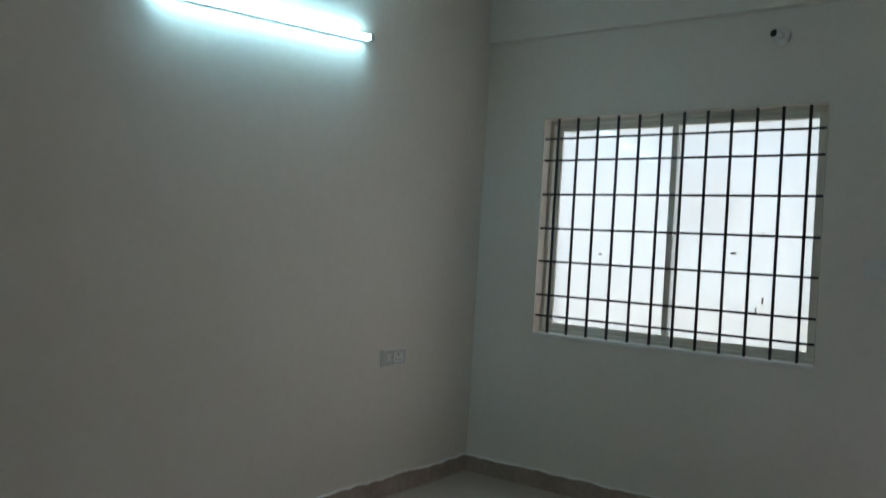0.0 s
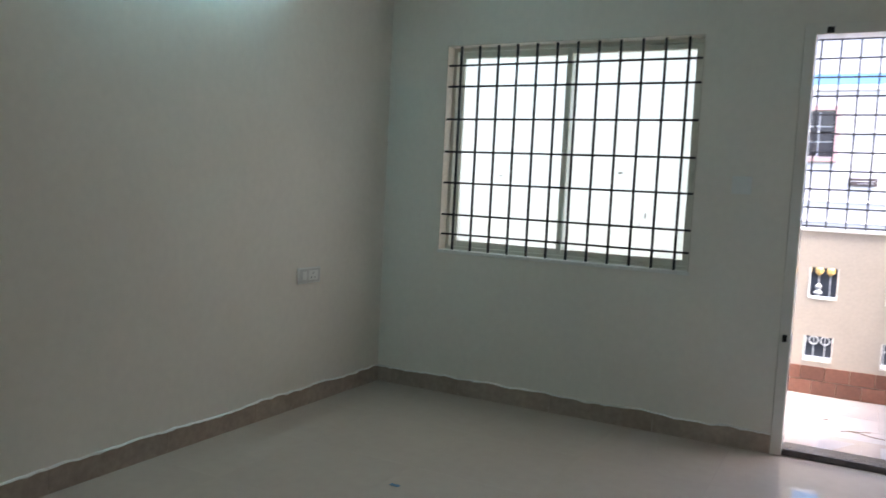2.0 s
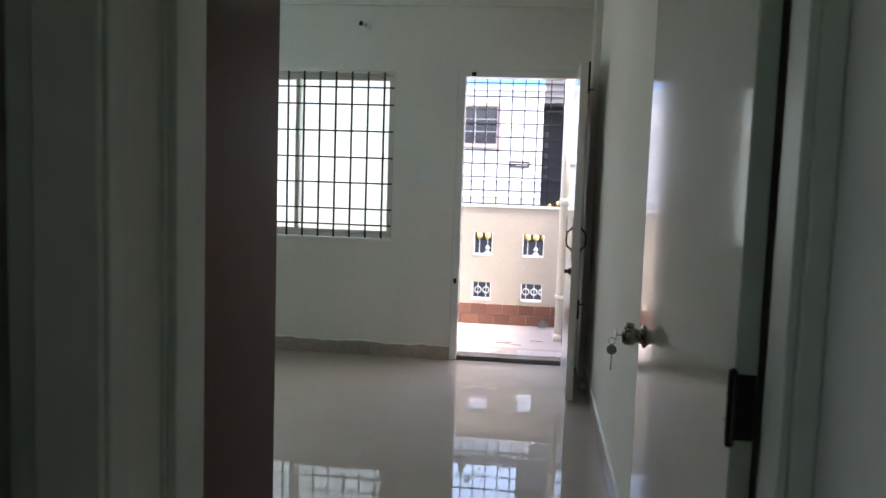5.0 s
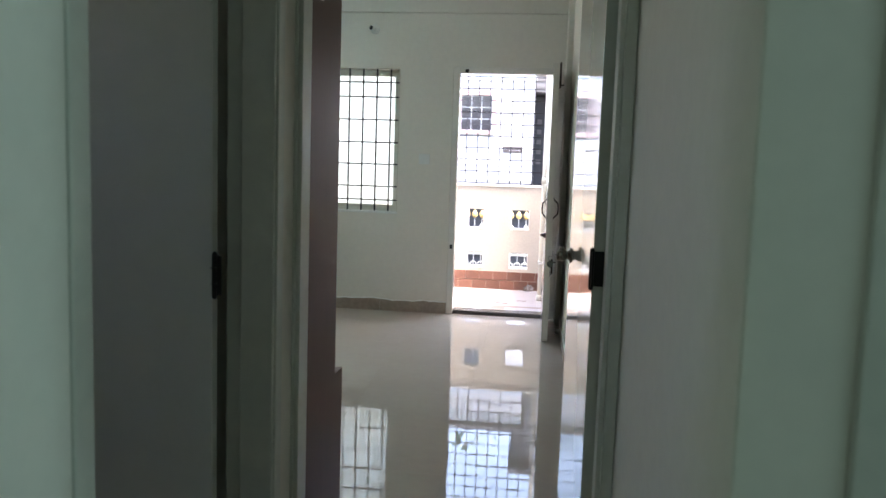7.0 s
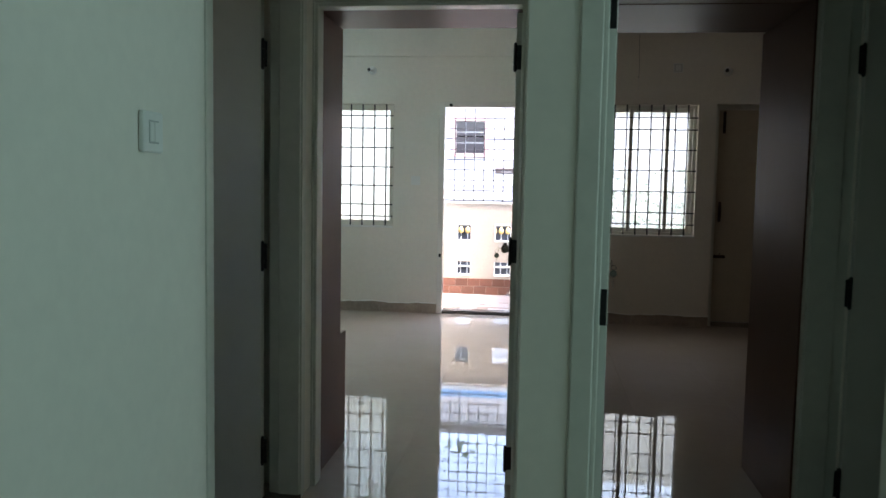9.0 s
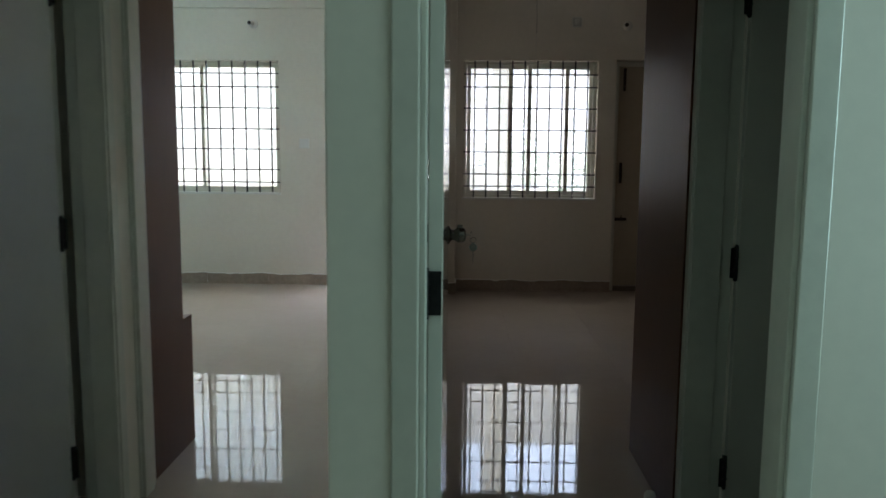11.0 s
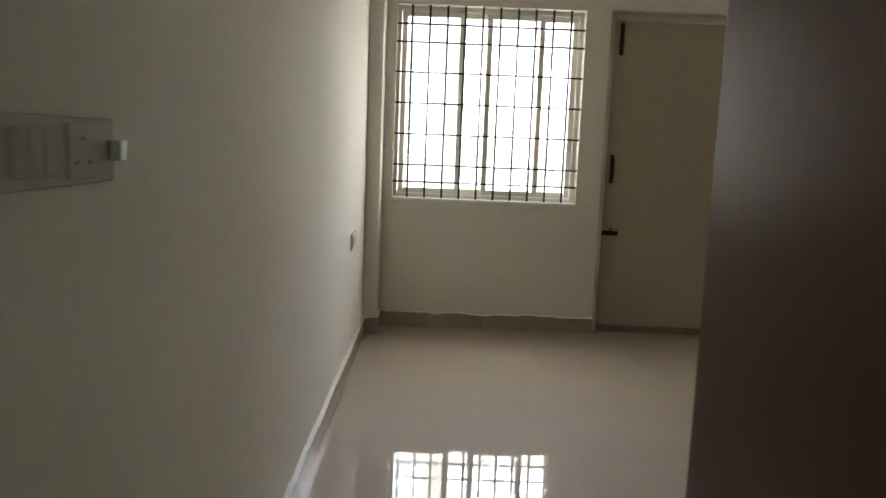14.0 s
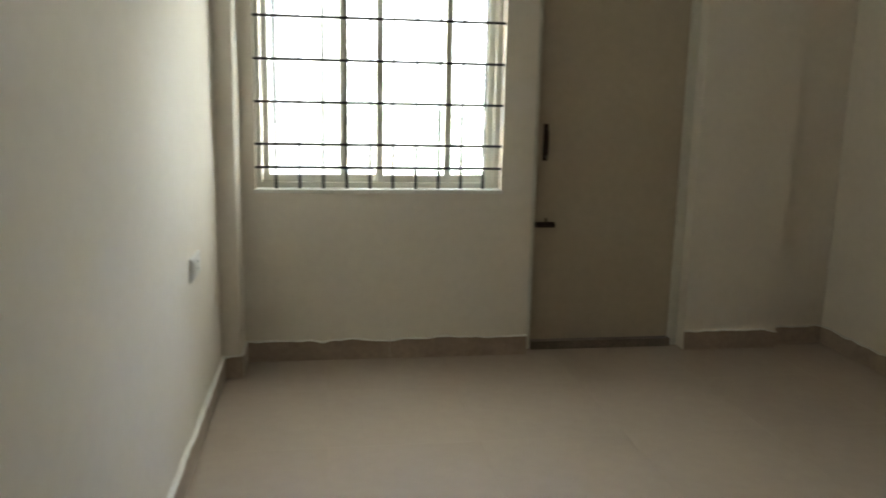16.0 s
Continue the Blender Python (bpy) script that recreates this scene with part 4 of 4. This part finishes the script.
def street_gate():
    """Dark sheet-iron gate with gold spear tips and pale scrolls, seen through the parapet's openings."""
    top = thing("iron_gate", "black sheet iron gate with gold tips and pale scrolls", "gate", (-2.6, 9.6, GZ))
    z = lambda h: h - GZ
    part("sheet", boxes((0, 5, 0.03, 0.045, 0, z(0.78))), M_SHADEIRON, top, "black sheet metal")
    part("rail", boxes((0, 5, -0.02, 0.02, z(0.66), z(0.69)), (0, 5, -0.02, 0.02, z(0.12), z(0.16)), (0, 5, -0.02, 0.02, z(-0.05), z(-0.02)), (0, 5, -0.02, 0.02, z(-0.42), z(-0.38))), M_GREYPLASTIC, top)
    for i in range(44):
        x = 0.06 + i * 0.113
        bm = bmesh.new()
        add_tube(bm, (x, 0, z(-1.6)), (x, 0, z(0.55)), 0.007, sides=6)
        post = part("upright_bar", bm, M_GREYPLASTIC, top)
        bm = bmesh.new()
        add_lathe(bm, [(z(0.52), 0.010), (z(0.55), 0.04), (z(0.59), 0.042), (z(0.645), 0.006)], Matrix.Translation((x, -0.01, 0)), 10)
        part("finial", bm, M_GOLD, post, "gold spear tip")
        if i % 2:
            bm = bmesh.new()
            add_lathe(bm, [(z(0.28), 0.006), (z(0.33), 0.05), (z(0.36), 0.02), (z(0.40), 0.035), (z(0.44), 0.004)], Matrix.Translation((x, -0.01, 0)), 8)
            part("spear_ornament", bm, M_GREYPLASTIC, post)
        bm = bmesh.new()
        add_rod(bm, [(x + 0.045 * math.cos(a), -0.012, z(-0.2) + 0.045 * math.sin(a)) for a in [k * math.pi / 5 for k in range(11)]], 0.008, 5)
        part("scroll", bm, M_GREYPLASTIC, post)
    bm = bmesh.new()
    add_rod(bm, [(3.42 + 0.3 * math.cos(a), 0, z(0.72) + 0.24 * math.sin(a)) for a in [k * math.pi / 12 for k in range(13)]], 0.03, 8)
    part("arch", bm, M_SHADEIRON, top, "dark iron arch")
    for x, h in ((3.27, 0.99), (3.42, 1.05), (3.60, 0.98)):
        bm = bmesh.new()
        for k in range(5):
            a = k * 2 * math.pi / 5
            bmesh.ops.create_icosphere(bm, subdivisions=1, radius=0.028, matrix=Matrix.Translation((x + 0.035 * math.cos(a), -0.02, z(h) + 0.035 * math.sin(a))))
        part("flower_ornament", bm, M_GOLD, top, "gold flower ornament")
    return top


street_gate()


def tree(at, high, seed, loose=0.42):
    rnd = random.Random(seed)
    top = thing("street_tree", "leafy green street tree beyond the windows", "tree", at, "street trees")
    bm = bmesh.new()
    add_tube(bm, (0, 0, 0), (0.1, 0.05, high * 0.55), 0.14, 0.08, 10)
    tips = []
    for i in range(9):
        a = i * 2.4
        p = Vector((0.1, 0.05, high * (0.35 + 0.025 * i)))
        q = p + Vector((math.cos(a), math.sin(a), 0.7 + 0.3 * rnd.random())) * (high * (0.16 + 0.12 * rnd.random()))
        add_tube(bm, p, q, 0.05, 0.015, 7)
        tips += [q, (p + q) / 2]
    part("trunk", bm, M_BARK, top)
    verts, faces = [], []
    for tip in tips:
        for _ in range(190):
            c = tip + Vector((rnd.gauss(0, loose), rnd.gauss(0, loose), rnd.gauss(0, loose * 0.76)))
            m = Euler((rnd.uniform(0, 6), rnd.uniform(0, 6), rnd.uniform(0, 6))).to_matrix()
            s = rnd.uniform(0.12, 0.21) * loose
            k = len(verts)
            verts += [c + m @ Vector(v) * s for v in ((0, -1, 0), (0.45, 0, 0.1), (0, 1.1, 0), (-0.45, 0, 0.1))]
            faces.append((k, k + 1, k + 2, k + 3))
    me = bpy.data.meshes.new("crown")
    me.from_pydata(verts, [], faces)
    me.materials.append(M_LEAF)
    crown = new("crown", me)
    crown.parent = top
    return top


tree((2.6, 10.8, GZ), 6.2, 3)
tree((-3.6, 11.2, GZ), 5.6, 5)
tree((-0.6, 20.5, GZ), 12.0, 8, 0.9)
tree((3.4, 21.5, GZ), 12.5, 9, 0.9)


# ---- tiles: floors and the balcony's band ----
def tile_mesh(w, d, h, bevel=0.0012):
    bm = bmesh.new()
    b = bevel
    lo = [bm.verts.new((x, y, -h)) for x, y in ((0, 0), (w, 0), (w, d), (0, d))]
    mi = [bm.verts.new((x, y, -b)) for x, y in ((0, 0), (w, 0), (w, d), (0, d))]
    hi = [bm.verts.new((x, y, 0)) for x, y in ((b, b), (w - b, b), (w - b, d - b), (b, d - b))]
    for p, q in ((lo, mi), (mi, hi)):
        for i in range(4):
            bm.faces.new((p[i], p[(i + 1) % 4], q[(i + 1) % 4], q[i]))
    bm.faces.new(hi)
    return bm


T = 0.60
me = mesh_of("floor_tile", tile_mesh(T - 0.0004, T - 0.0004, 0.006, 0.0003), M_TILE)
rnd = random.Random(4)
for i in range(12):
    for k in range(20):
        px, py = XW - 0.2 + i * T, BACK - 0.13 + k * T
        if px > XE + 0.1 or py > YA + 0.1 or (px < -0.8 and py < -2.6) or (px > 3.5 and py < -1.7):
            continue
        t = new("tile", me)
        t.parent = floor
        t.matrix_basis = pose(px, py, 0, rnd.gauss(0, 0.006), rnd.gauss(0, 0.006), 0)
me = mesh_of("balcony_tile", tile_mesh(0.298, 0.298, 0.008), M_BALCTILE)
for i in range(15):
    for k in range(5):
        t = new("tile", me)
        t.parent = bal_floor
        t.matrix_basis = pose(-2.9 + i * 0.3, YA + 0.2 + k * 0.3 - 0.02, 0, rnd.gauss(0, 0.05), rnd.gauss(0, 0.05), 0)
me = mesh_of("band_tile", tile_mesh(0.147, 0.092, 0.01), M_TERRA)
for i in range(30):
    for k in range(2):
        t = new("tile", me)
        t.parent = parapet
        t.matrix_basis = pose(-3.0 + i * 0.15 + (0.075 if k else 0), PY - 0.008, 0.004 + k * 0.097, 90, 0, 0)
